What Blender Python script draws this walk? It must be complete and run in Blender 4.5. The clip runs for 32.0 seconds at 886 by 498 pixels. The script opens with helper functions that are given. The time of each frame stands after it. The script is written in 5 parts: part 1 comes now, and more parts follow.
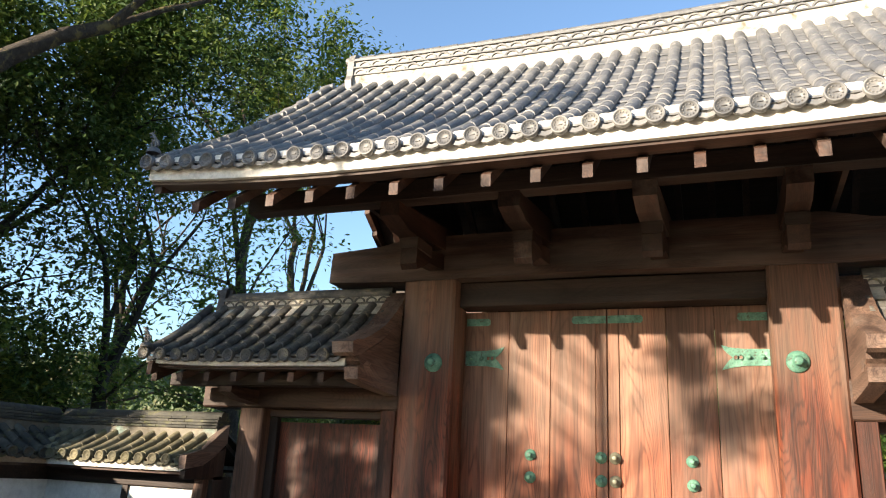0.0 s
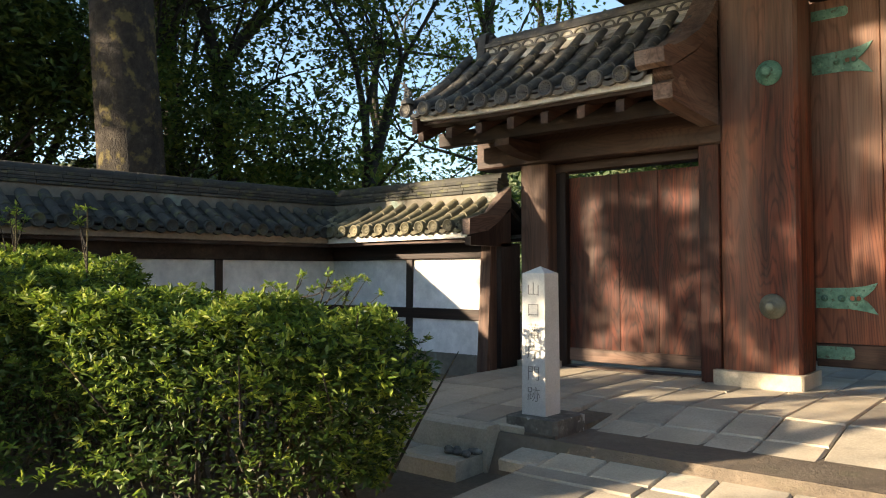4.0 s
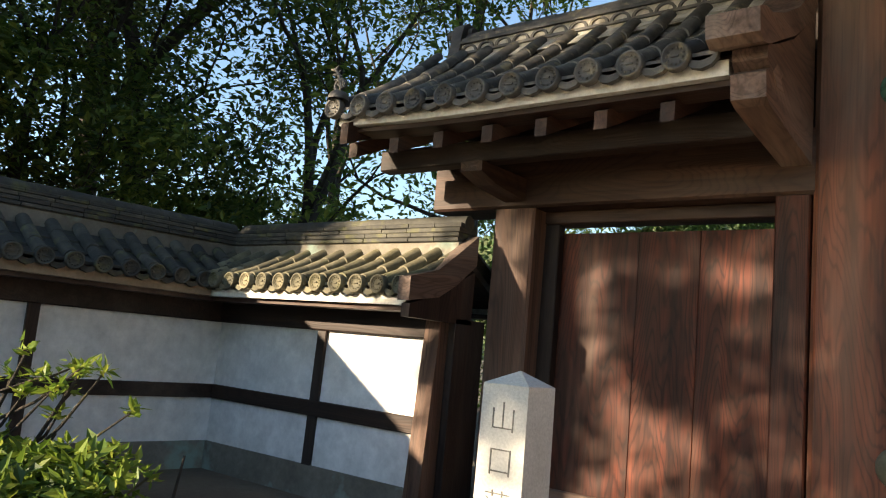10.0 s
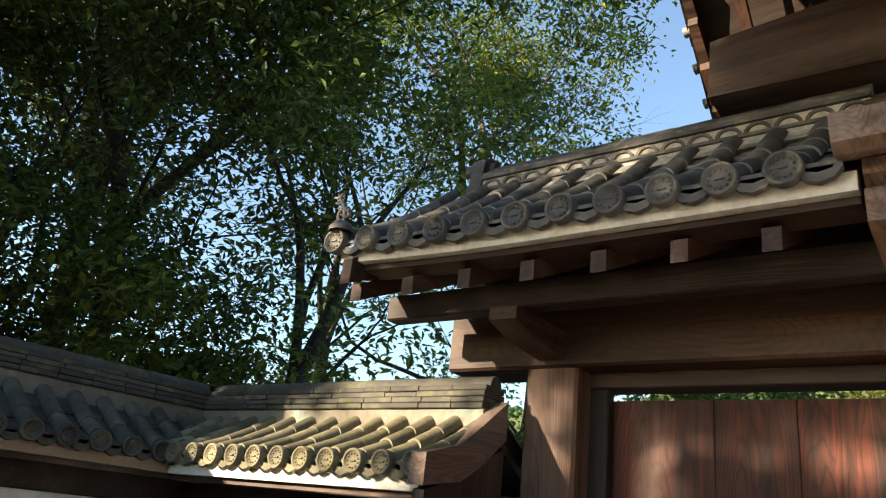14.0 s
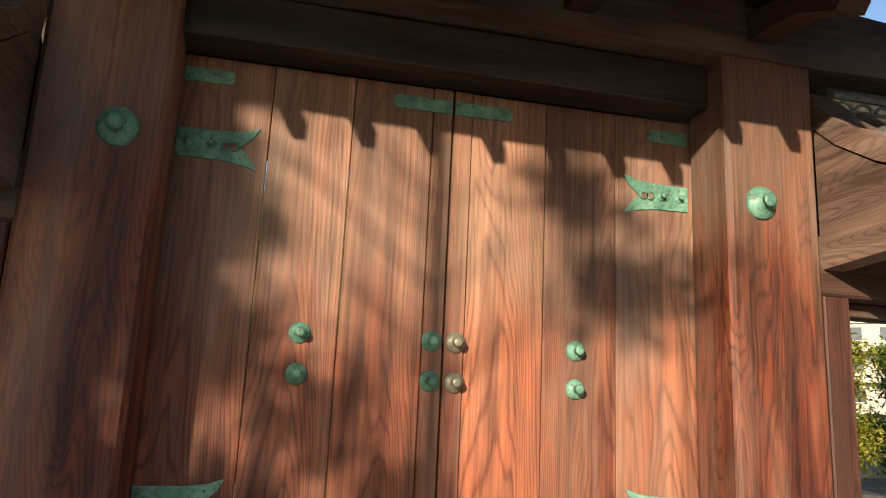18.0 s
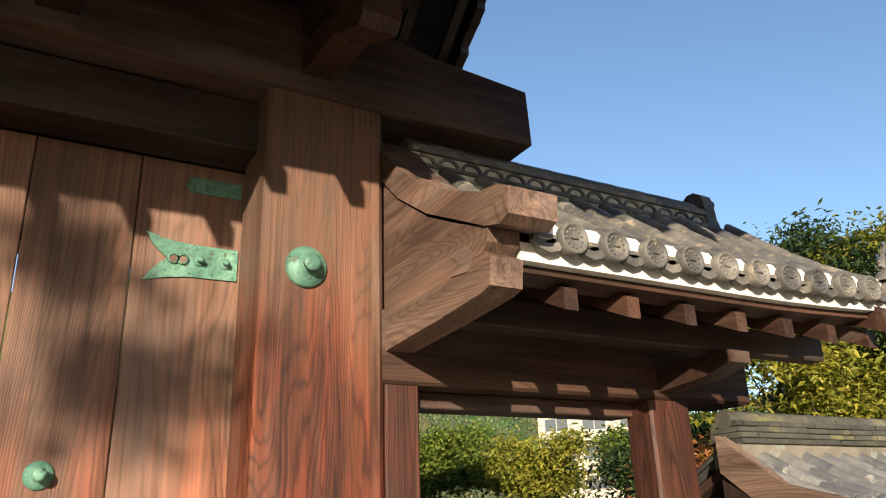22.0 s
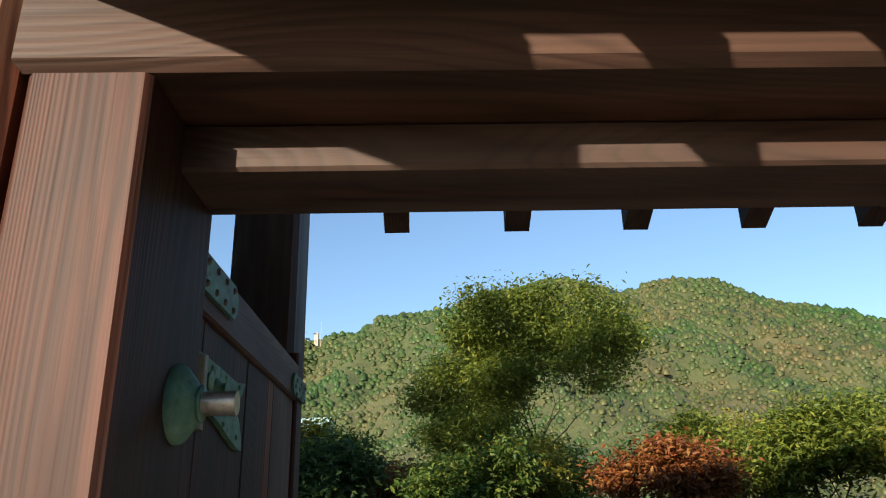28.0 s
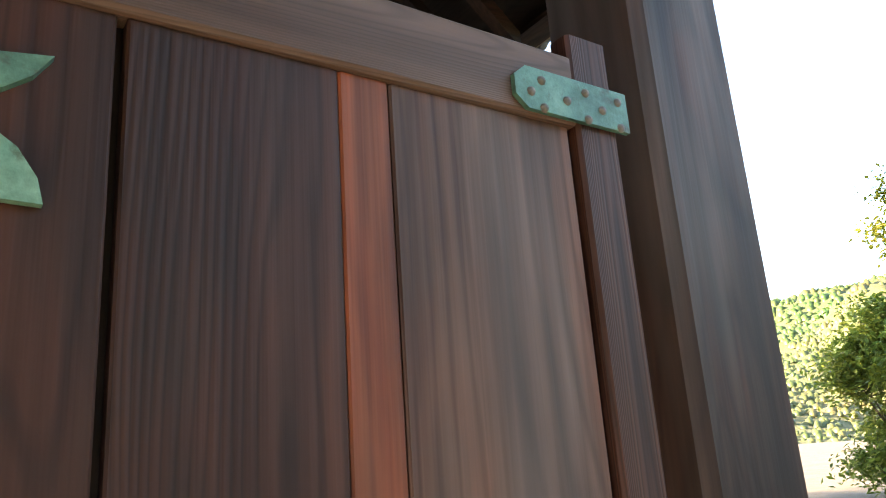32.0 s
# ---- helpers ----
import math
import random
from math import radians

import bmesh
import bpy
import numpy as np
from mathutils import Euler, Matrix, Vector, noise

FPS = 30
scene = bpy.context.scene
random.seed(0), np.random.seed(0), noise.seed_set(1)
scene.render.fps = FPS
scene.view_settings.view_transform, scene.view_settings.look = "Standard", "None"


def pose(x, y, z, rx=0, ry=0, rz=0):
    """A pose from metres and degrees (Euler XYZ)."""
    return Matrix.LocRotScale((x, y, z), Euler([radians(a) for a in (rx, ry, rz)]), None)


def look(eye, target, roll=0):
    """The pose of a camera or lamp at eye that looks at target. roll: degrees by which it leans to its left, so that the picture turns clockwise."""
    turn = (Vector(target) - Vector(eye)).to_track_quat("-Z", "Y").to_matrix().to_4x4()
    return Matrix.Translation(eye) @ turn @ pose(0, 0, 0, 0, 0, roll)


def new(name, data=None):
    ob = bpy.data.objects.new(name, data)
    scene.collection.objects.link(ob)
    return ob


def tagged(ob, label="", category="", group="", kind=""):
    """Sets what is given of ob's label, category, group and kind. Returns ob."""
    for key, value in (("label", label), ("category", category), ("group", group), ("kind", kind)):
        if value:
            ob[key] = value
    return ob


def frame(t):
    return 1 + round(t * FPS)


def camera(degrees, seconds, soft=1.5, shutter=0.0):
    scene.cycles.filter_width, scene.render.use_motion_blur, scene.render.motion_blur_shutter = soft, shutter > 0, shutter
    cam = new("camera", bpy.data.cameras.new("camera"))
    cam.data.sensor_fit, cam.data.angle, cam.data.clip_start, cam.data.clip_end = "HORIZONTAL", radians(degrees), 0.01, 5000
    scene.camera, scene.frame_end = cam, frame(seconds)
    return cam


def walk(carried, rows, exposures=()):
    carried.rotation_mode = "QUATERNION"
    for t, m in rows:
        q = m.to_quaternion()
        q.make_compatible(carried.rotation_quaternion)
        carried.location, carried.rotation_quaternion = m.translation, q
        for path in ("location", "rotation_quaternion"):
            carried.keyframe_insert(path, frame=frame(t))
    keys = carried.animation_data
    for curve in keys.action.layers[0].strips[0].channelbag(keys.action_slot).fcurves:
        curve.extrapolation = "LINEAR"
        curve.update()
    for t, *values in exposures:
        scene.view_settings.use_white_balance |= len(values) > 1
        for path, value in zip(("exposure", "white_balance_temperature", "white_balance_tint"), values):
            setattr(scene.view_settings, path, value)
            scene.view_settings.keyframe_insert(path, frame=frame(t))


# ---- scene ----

# ---- camera ----
cam = camera(61.2, 32.0, soft=1.1)
PATH = [
    (0, (1.530, -9.244, 1.794), (0.822, -7.465, 2.369), 3.10),
    (0.5, (1.505, -9.107, 1.736), (0.695, -7.387, 2.358), 4.64),
    (1, (1.399, -8.890, 1.639), (0.520, -7.199, 2.245), 4.33),
    (1.5, (1.206, -8.670, 1.368), (0.212, -7.004, 1.853), 3.66),
    (2, (1.000, -8.398, 1.283), (-0.164, -6.801, 1.597), 2.70),
    (2.5, (0.742, -8.232, 1.244), (-0.494, -6.676, 1.469), 1.45),
    (3, (0.525, -8.051, 1.233), (-0.782, -6.545, 1.384), 0.28),
    (3.5, (0.285, -7.878, 1.214), (-1.030, -6.374, 1.303), 0.05),
    (5.5, (-0.511, -7.072, 1.250), (-1.630, -5.418, 1.338), -1.75),
    (6, (-0.614, -6.826, 1.266), (-1.711, -5.157, 1.366), -1.77),
    (6.5, (-0.738, -6.620, 1.246), (-1.798, -4.927, 1.344), 0.42),
    (7, (-0.863, -6.416, 1.269), (-1.896, -4.708, 1.383), 1.62),
    (7.5, (-0.921, -6.160, 1.284), (-1.987, -4.473, 1.413), 2.43),
    (8, (-1.067, -5.964, 1.272), (-2.163, -4.299, 1.434), 3.70),
    (8.5, (-1.213, -5.796, 1.282), (-2.322, -4.142, 1.466), 4.14),
    (9, (-1.315, -5.568, 1.311), (-2.491, -3.964, 1.513), 4.45),
    (9.5, (-1.472, -5.346, 1.304), (-2.680, -3.769, 1.537), 5.36),
    (10, (-1.660, -5.183, 1.332), (-2.874, -3.616, 1.602), 5.31),
    (10.5, (-1.841, -4.973, 1.364), (-3.193, -3.528, 1.654), 4.55),
    (11, (-2.068, -4.804, 1.364), (-3.549, -3.498, 1.683), 4.18),
    (11.5, (-2.290, -4.660, 1.368), (-3.839, -3.427, 1.653), 2.37),
    (12, (-2.443, -4.488, 1.374), (-4.081, -3.376, 1.658), 1.91),
    (12.5, (-2.572, -4.438, 1.407), (-4.238, -3.356, 1.646), 1.85),
    (13, (-2.662, -4.432, 1.435), (-4.207, -3.213, 1.794), 2.48),
    (13.5, (-2.731, -4.471, 1.397), (-4.107, -3.142, 1.981), 4.72),
    (14, (-2.537, -4.416, 1.435), (-3.693, -2.946, 2.145), 6.56),
    (14.5, (-2.505, -4.409, 1.491), (-3.325, -2.789, 2.330), 4.67),
    (15, (-2.408, -4.336, 1.538), (-2.903, -2.632, 2.461), 2.88),
    (15.5, (-2.318, -4.379, 1.548), (-2.468, -2.610, 2.468), 0.22),
    (17.5, (-1.263, -4.609, 1.647), (-0.962, -2.685, 2.101), 2.76),
    (18, (-1.196, -4.621, 1.627), (-0.767, -2.713, 2.046), 2.72),
    (18.5, (-1.129, -4.565, 1.649), (-0.576, -2.688, 2.064), 2.23),
    (19, (-0.921, -4.476, 1.749), (-0.377, -2.615, 2.241), 0.40),
    (19.5, (-0.684, -4.346, 1.762), (-0.069, -2.503, 2.237), -0.55),
    (20, (-0.396, -4.284, 1.783), (0.140, -2.417, 2.262), -0.45),
    (20.5, (-0.121, -4.200, 1.797), (0.370, -2.353, 2.388), 0.60),
    (21, (0.170, -4.145, 1.800), (0.726, -2.325, 2.415), 1.14),
    (21.5, (0.522, -4.071, 1.816), (1.158, -2.289, 2.465), 1.14),
    (22, (0.846, -3.942, 1.813), (1.785, -2.312, 2.491), -2.06),
    (22.5, (1.132, -3.834, 1.769), (2.253, -2.331, 2.465), -3.51),
    (23, (1.411, -3.685, 1.757), (2.607, -2.233, 2.438), -3.13),
    (23.5, (1.709, -3.514, 1.765), (2.968, -2.122, 2.453), -2.94),
    (24, (2.045, -3.348, 1.762), (3.159, -1.846, 2.472), -0.43),
    (24.5, (2.321, -3.099, 1.761), (3.391, -1.565, 2.469), -0.43),
    (26.5, (2.884, -1.806, 1.941), (3.794, -0.126, 2.533), -0.9),
    (27, (3.044, -1.527, 1.843), (3.754, 0.214, 2.523), -4.0),
    (27.5, (3.215, -1.304, 1.82), (3.741, 0.491, 2.528), -3.9),
    (28, (3.413, -1.111, 1.805), (3.459, 0.765, 2.495), -1.3),
    (28.5, (3.558, -0.9, 1.775), (3.294, 0.97, 2.432), 0.9),
    (29, (3.665, -0.564, 1.771), (3.192, 1.279, 2.388), 0.4),
    (29.5, (3.828, -0.327, 1.782), (3.083, 1.434, 2.369), -0.0),
    (30, (3.869, -0.045, 1.762), (2.885, 1.599, 2.337), -0.9),
    (30.5, (3.895, 0.209, 1.741), (2.579, 1.599, 2.32), -1.5),
    (31, (3.895, 0.532, 1.728), (2.384, 1.701, 2.32), -1.8),
    (31.5, (3.852, 0.855, 1.705), (2.277, 1.952, 2.267), -2.6),
    (32, (3.828, 1.197, 1.691), (2.248, 2.295, 2.236), -4.1),
]
EXPOSURES = [
    (0.0, 1.7, 6700, 10), (2.0, 1.85, 7200, 10), (3.5, 1.85, 7400, 10), (9.0, 1.75, 7400, 10), (12.5, 2.05, 7500, 10), (15.2, 2.0, 7400, 10), (18.0, 1.15, 6900, 10),
    (22.0, 1.1, 6700, 10), (24.6, 1.0, 6500, 10), (26.6, 1.75, 7200, 10), (27.1, 1.75, 7200, 10), (28.0, 1.0, 6600, 10), (29.0, 0.95, 6600, 10), (30.0, 1.15, 6900, 10), (31.0, 2.75, 8600, 12), (32.0, 3.9, 8400, 14),
]
walk(cam, [(t, look(eye, target, roll)) for t, eye, target, roll in PATH], EXPOSURES)

# ---- world and sun ----
SUN_WAY = Vector((0.605, 1.0, -0.315)).normalized()
world = bpy.data.worlds.new("world")
scene.world = world
world.use_nodes = True
wn = world.node_tree
sky = wn.nodes.new("ShaderNodeTexSky")
sky.sky_type, sky.sun_disc = "NISHITA", False
sky.sun_elevation = math.asin(-SUN_WAY.z)
sky.sun_rotation = math.atan2(-SUN_WAY.x, -SUN_WAY.y)
sky.air_density, sky.dust_density, sky.ozone_density = 1.0, 0.45, 2.8
wn.nodes["Background"].inputs["Strength"].default_value = 0.112
wn.links.new(sky.outputs["Color"], wn.nodes["Background"].inputs["Color"])
sun_data = bpy.data.lights.new("sun", "SUN")
sun_data.energy, sun_data.angle, sun_data.color = 5.0, radians(0.55), (1.0, 0.86, 0.68)
sun = new("sun", sun_data)
sun.matrix_world = look((0, 0, 40), Vector((0, 0, 40)) + SUN_WAY)

# ---- materials ----


def nodes_of(name):
    m = bpy.data.materials.new(name)
    m.use_nodes = True
    return m, m.node_tree, m.node_tree.nodes["Principled BSDF"]


def add(nt, kind, **sets):
    n = nt.nodes.new(kind)
    for k, v in sets.items():
        n.inputs[k.replace("_", " ")].default_value = v
    return n


def ramp(nt, src, stops):
    n = nt.nodes.new("ShaderNodeValToRGB")
    e = n.color_ramp.elements
    while len(e) < len(stops):
        e.new(0.5)
    for el, (p, c) in zip(e, stops):
        el.position, el.color = p, (*c, 1)
    nt.links.new(src, n.inputs["Fac"])
    return n.outputs["Color"]


def mixed(nt, fac, a, b, mode="MIX"):
    n = nt.nodes.new("ShaderNodeMix")
    n.data_type, n.blend_type = "RGBA", mode
    for key, v in ((0, fac), (6, a), (7, b)):
        if hasattr(v, "is_linked"):
            nt.links.new(v, n.inputs[key])
        else:
            n.inputs[key].default_value = (*v, 1) if isinstance(v, tuple) else v
    return n.outputs[2]


def math_node(nt, op, a, b=0.0):
    n = nt.nodes.new("ShaderNodeMath")
    n.operation = op
    for i, v in enumerate((a, b)):
        if hasattr(v, "is_linked"):
            nt.links.new(v, n.inputs[i])
        else:
            n.inputs[i].default_value = v
    return n.outputs[0]


def coords(nt, scale=(1, 1, 1), shift=True):
    tc = nt.nodes.new("ShaderNodeTexCoord")
    out = tc.outputs["Object"]
    if shift:
        info = nt.nodes.new("ShaderNodeObjectInfo")
        sc = nt.nodes.new("ShaderNodeVectorMath")
        sc.operation = "SCALE"
        sc.inputs[0].default_value = (31.0, 17.0, 23.0)
        nt.links.new(info.outputs["Random"], sc.inputs["Scale"])
        ad = nt.nodes.new("ShaderNodeVectorMath")
        nt.links.new(out, ad.inputs[0])
        nt.links.new(sc.outputs[0], ad.inputs[1])
        out = ad.outputs[0]
    mp = nt.nodes.new("ShaderNodeMapping")
    mp.inputs["Scale"].default_value = scale
    nt.links.new(out, mp.inputs["Vector"])
    return mp.outputs["Vector"]


def noise_tex(nt, vec, scale, detail=4.0, rough=0.55, dist=0.0):
    n = add(nt, "ShaderNodeTexNoise", Scale=scale, Detail=detail, Roughness=rough, Distortion=dist)
    nt.links.new(vec, n.inputs["Vector"])
    return n.outputs["Fac"]


def bump(nt, bsdf, height, strength, distance=0.01):
    b = add(nt, "ShaderNodeBump", Strength=strength, Distance=distance)
    nt.links.new(height, b.inputs["Height"])
    nt.links.new(b.outputs["Normal"], bsdf.inputs["Normal"])


def wood(name, axis, dark, mid, light, rings=15.0, grey=0.3, rough=0.62, worn=None, figure=0.6, streak=0.6, swirl=3.0, arch=None, flame=0.0):
    """Weathered timber: contour-like figure along one axis, fine fibres, stains and bleached patches."""
    m, nt, b = nodes_of(name)
    along = {"x": (0.16, 1, 1), "y": (1, 0.16, 1), "z": (1, 1, 0.13)}[axis]
    fib = {"x": (0.8, 40, 40), "y": (40, 0.8, 40), "z": (40, 40, 0.8)}[axis]
    v = coords(nt, along)
    f = noise_tex(nt, v, swirl, 1.0, 0.4, 0.5)
    if arch:
        # flat-sawn figure: arches nested along the middle of each board, straight grain at its edges
        gen = nt.nodes.new("ShaderNodeTexCoord")
        sp = nt.nodes.new("ShaderNodeSeparateXYZ")
        nt.links.new(gen.outputs["Generated"], sp.inputs[0])
        rnd = nt.nodes.new("ShaderNodeObjectInfo")
        sides = [k for k in "XYZ" if k.lower() != axis]
        shift = math_node(nt, "MULTIPLY", math_node(nt, "SUBTRACT", rnd.outputs["Random"], 0.5), 0.7)
        wander = math_node(nt, "MULTIPLY", math_node(nt, "SUBTRACT", noise_tex(nt, coords(nt, along), 1.6, 1.0, 0.4), 0.5), 0.5)
        off = math_node(nt, "ADD", shift, wander)
        total = None
        for k in sides:
            c = math_node(nt, "ADD", math_node(nt, "SUBTRACT", sp.outputs[k], 0.5), off)
            sq = math_node(nt, "MULTIPLY", c, c)
            total = sq if total is None else math_node(nt, "ADD", total, sq)
        total = math_node(nt, "MULTIPLY", total, arch[0] * 4.0)
        total = math_node(nt, "ADD", total, math_node(nt, "MULTIPLY", sp.outputs[axis.upper()], arch[1]))
        total = math_node(nt, "ADD", total, math_node(nt, "MULTIPLY", f, arch[2]))
        total = math_node(nt, "ADD", total, math_node(nt, "MULTIPLY", noise_tex(nt, coords(nt, along), swirl * 5.0, 2.0, 0.5), arch[2] * 0.09))
        wave = math_node(nt, "SINE", math_node(nt, "MULTIPLY", total, 6.283))
    else:
        wave = math_node(nt, "SINE", math_node(nt, "MULTIPLY", f, rings * 13.0))
    wave = math_node(nt, "ADD", math_node(nt, "MULTIPLY", wave, 0.5), 0.5)
    fibre = noise_tex(nt, coords(nt, fib), 1.0, 3.0, 0.6)
    big = noise_tex(nt, coords(nt, along), 1.3, 3.0, 0.6)
    col = ramp(nt, big, [(0.25, dark), (0.5, mid), (0.78, light)])
    ring = ramp(nt, wave, [(0.0, (0.50, 0.44, 0.41)), (0.10, (0.72, 0.68, 0.66)), (0.30, (1.0, 1.0, 1.0)), (1.0, (1.10, 1.09, 1.08))])
    col = mixed(nt, figure, col, mixed(nt, 1.0, col, ring, "MULTIPLY"))
    st = {"x": (0.3, 9, 9), "y": (9, 0.3, 9), "z": (9, 9, 0.3)}[axis]
    st_c = ramp(nt, noise_tex(nt, coords(nt, st), 1.0, 3.0, 0.6, 0.6), [(0.32, (0.36, 0.28, 0.25)), (0.5, (1, 1, 1)), (0.68, (1.65, 1.5, 1.4))])
    col = mixed(nt, streak, col, mixed(nt, 1.0, col, st_c, "MULTIPLY"))
    fib_c = ramp(nt, fibre, [(0.3, (0.55, 0.50, 0.48)), (0.5, (0.95, 0.95, 0.95)), (0.7, (1.25, 1.22, 1.2))])
    col = mixed(nt, 0.75, col, mixed(nt, 1.0, col, fib_c, "MULTIPLY"))
    stain = ramp(nt, noise_tex(nt, coords(nt, along), 2.4, 4.0, 0.6, 0.8), [(0.34, (0.42, 0.34, 0.31)), (0.52, (1, 1, 1)), (0.75, (1.2, 1.16, 1.12))])
    col = mixed(nt, streak, col, mixed(nt, 1.0, col, stain, "MULTIPLY"))
    if flame:
        # tongues of redder heartwood between browner sapwood
        lick = noise_tex(nt, coords(nt, {"x": (0.22, 1, 1), "y": (1, 0.22, 1), "z": (1, 1, 0.22)}[axis]), 4.5, 3.0, 0.55, 1.6)
        red = ramp(nt, lick, [(0.44, (0, 0, 0)), (0.56, (1, 1, 1))])
        col = mixed(nt, math_node(nt, "MULTIPLY", red, flame), col, mixed(nt, 1.0, col, (1.5, 1.18, 1.04), "MULTIPLY"))
        dk = ramp(nt, lick, [(0.30, (1, 1, 1)), (0.42, (0, 0, 0))])
        col = mixed(nt, math_node(nt, "MULTIPLY", dk, flame * 0.6), col, mixed(nt, 1.0, col, (0.45, 0.40, 0.38), "MULTIPLY"))
    bleach = ramp(nt, noise_tex(nt, coords(nt, along), 0.9, 5.0, 0.7), [(0.5, (0, 0, 0)), (0.72, (1, 1, 1))])
    col = mixed(nt, math_node(nt, "MULTIPLY", bleach, grey), col, (0.36, 0.30, 0.26))
    if worn:
        # below a ragged level the old red finish is kept; above it the wood has weathered to grey-brown
        tc = nt.nodes.new("ShaderNodeTexCoord")
        sep = nt.nodes.new("ShaderNodeSeparateXYZ")
        nt.links.new(tc.outputs["Object"], sep.inputs[0])
        level = math_node(nt, "ADD", sep.outputs["Z"], math_node(nt, "MULTIPLY", noise_tex(nt, coords(nt, (3, 3, 0.5)), 1.0, 4.0, 0.6), 1.5))
        fac = ramp(nt, math_node(nt, "MULTIPLY", level, 0.2), [((worn + 0.45) * 0.2, (1, 1, 1)), ((worn + 1.15) * 0.2, (0, 0, 0))])
        up = math_node(nt, "MULTIPLY", math_node(nt, "SUBTRACT", 1.0, fac), 0.38)
        col = mixed(nt, up, col, mixed(nt, 0.8, (0.20, 0.128, 0.088), fib_c, "MULTIPLY"))
        col = mixed(nt, math_node(nt, "MULTIPLY", fac, 0.85), col, mixed(nt, 1.0, col, (1.22, 0.86, 0.68), "MULTIPLY"))
    info = nt.nodes.new("ShaderNodeObjectInfo")
    tone = ramp(nt, info.outputs["Random"], [(0.0, (0.78, 0.74, 0.72)), (0.5, (1, 1, 1)), (1.0, (1.22, 1.1, 1.02))])
    col = mixed(nt, 0.8, col, mixed(nt, 1.0, col, tone, "MULTIPLY"))
    nt.links.new(col, b.inputs["Base Color"])
    b.inputs["Roughness"].default_value = rough
    b.inputs["Specular IOR Level"].default_value = 0.35
    hgt = math_node(nt, "ADD", math_node(nt, "MULTIPLY", wave, 0.25), math_node(nt, "MULTIPLY", fibre, 1.0))
    bump(nt, b, hgt, 0.35, 0.006)
    return m


RED = ((0.021, 0.008, 0.005), (0.060, 0.0235, 0.0135), (0.135, 0.064, 0.038))
BROWN = ((0.019, 0.009, 0.006), (0.043, 0.021, 0.0135), (0.082, 0.045, 0.030))
W_Z, W_X, W_Y = (wood("timber_" + a, a, *BROWN) for a in "zxy")
W_PILLAR = wood("pillar_timber", "z", *RED, rings=10.0, grey=0.4, worn=2.9, figure=0.95, streak=0.75, swirl=4.2, arch=(5.0, 6.0, 16.0), flame=0.9)
W_PLANK = wood("door_plank_timber", "z", (0.062, 0.030, 0.020), (0.158, 0.083, 0.056), (0.29, 0.18, 0.13), rings=15.0, grey=0.6, worn=2.2, figure=0.8, streak=0.55, arch=(6.0, 8.0, 10.0), flame=0.45)
# near-black tone includes shade under the roofs; the walls' dark timbers share it
W_DARK = wood("dark_shade_timber", "x", (0.012, 0.0065, 0.005), (0.024, 0.013, 0.009), (0.046, 0.027, 0.02), grey=0.15)
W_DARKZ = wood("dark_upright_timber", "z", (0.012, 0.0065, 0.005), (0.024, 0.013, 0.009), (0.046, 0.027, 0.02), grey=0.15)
W_GREY = wood("bleached_timber", "z", (0.042, 0.022, 0.015), (0.095, 0.054, 0.037), (0.18, 0.115, 0.082), grey=0.3, arch=(6.0, 6.0, 8.0), figure=0.75)
W_GREYX = wood("bleached_rail_timber", "x", (0.05, 0.028, 0.02), (0.11, 0.066, 0.046), (0.20, 0.135, 0.10), grey=0.4)
W_GREYY = wood("bleached_end_timber", "y", (0.06, 0.037, 0.027), (0.13, 0.085, 0.065), (0.25, 0.185, 0.145), grey=0.45)
W_LEAF = wood("inner_plank_timber", "z", (0.018, 0.0068, 0.0042), (0.041, 0.0165, 0.0100), (0.085, 0.042, 0.026), rings=20.0, grey=0.1, figure=0.85, streak=0.6, swirl=2.4, arch=(3.5, 3.0, 16.0), flame=0.6)
W_RAIL = wood("rail_timber", "y", (0.0612, 0.03024, 0.02016), (0.1188, 0.06336, 0.0432), (0.2016, 0.126, 0.09), rings=22.0, grey=0.4, figure=0.75, swirl=2.6, arch=(6.0, 7.0, 12.0))
W_SPLIT = wood("split_pillar_timber", "z", (0.015, 0.009, 0.0075), (0.0525, 0.0285, 0.02025), (0.1125, 0.075, 0.0585), rings=9.0, grey=0.5, figure=0.6, streak=1.0, swirl=3.5, flame=0.9)
W_ORANGE = wood("orange_sapwood", "z", (0.1275, 0.04125, 0.0195), (0.225, 0.07875, 0.039), (0.3, 0.135, 0.075), rings=14.0, grey=0.1, figure=0.5, flame=0.6, streak=0.8)
W_BLEACH = wood("bleached_plank_timber", "z", (0.068, 0.0352, 0.0232), (0.14, 0.08, 0.056), (0.248, 0.168, 0.124), rings=18.0, grey=0.4, figure=0.6, streak=0.8, swirl=2.6, arch=(3.5, 3.0, 10.0), flame=0.5)
W_JAMB = wood("jamb_timber", "z", (0.022, 0.008, 0.005), (0.050, 0.019, 0.012), (0.095, 0.042, 0.026), rings=13.0, grey=0.05, figure=1.0, swirl=3.2, arch=(7.0, 6.0, 9.0), flame=0.5)


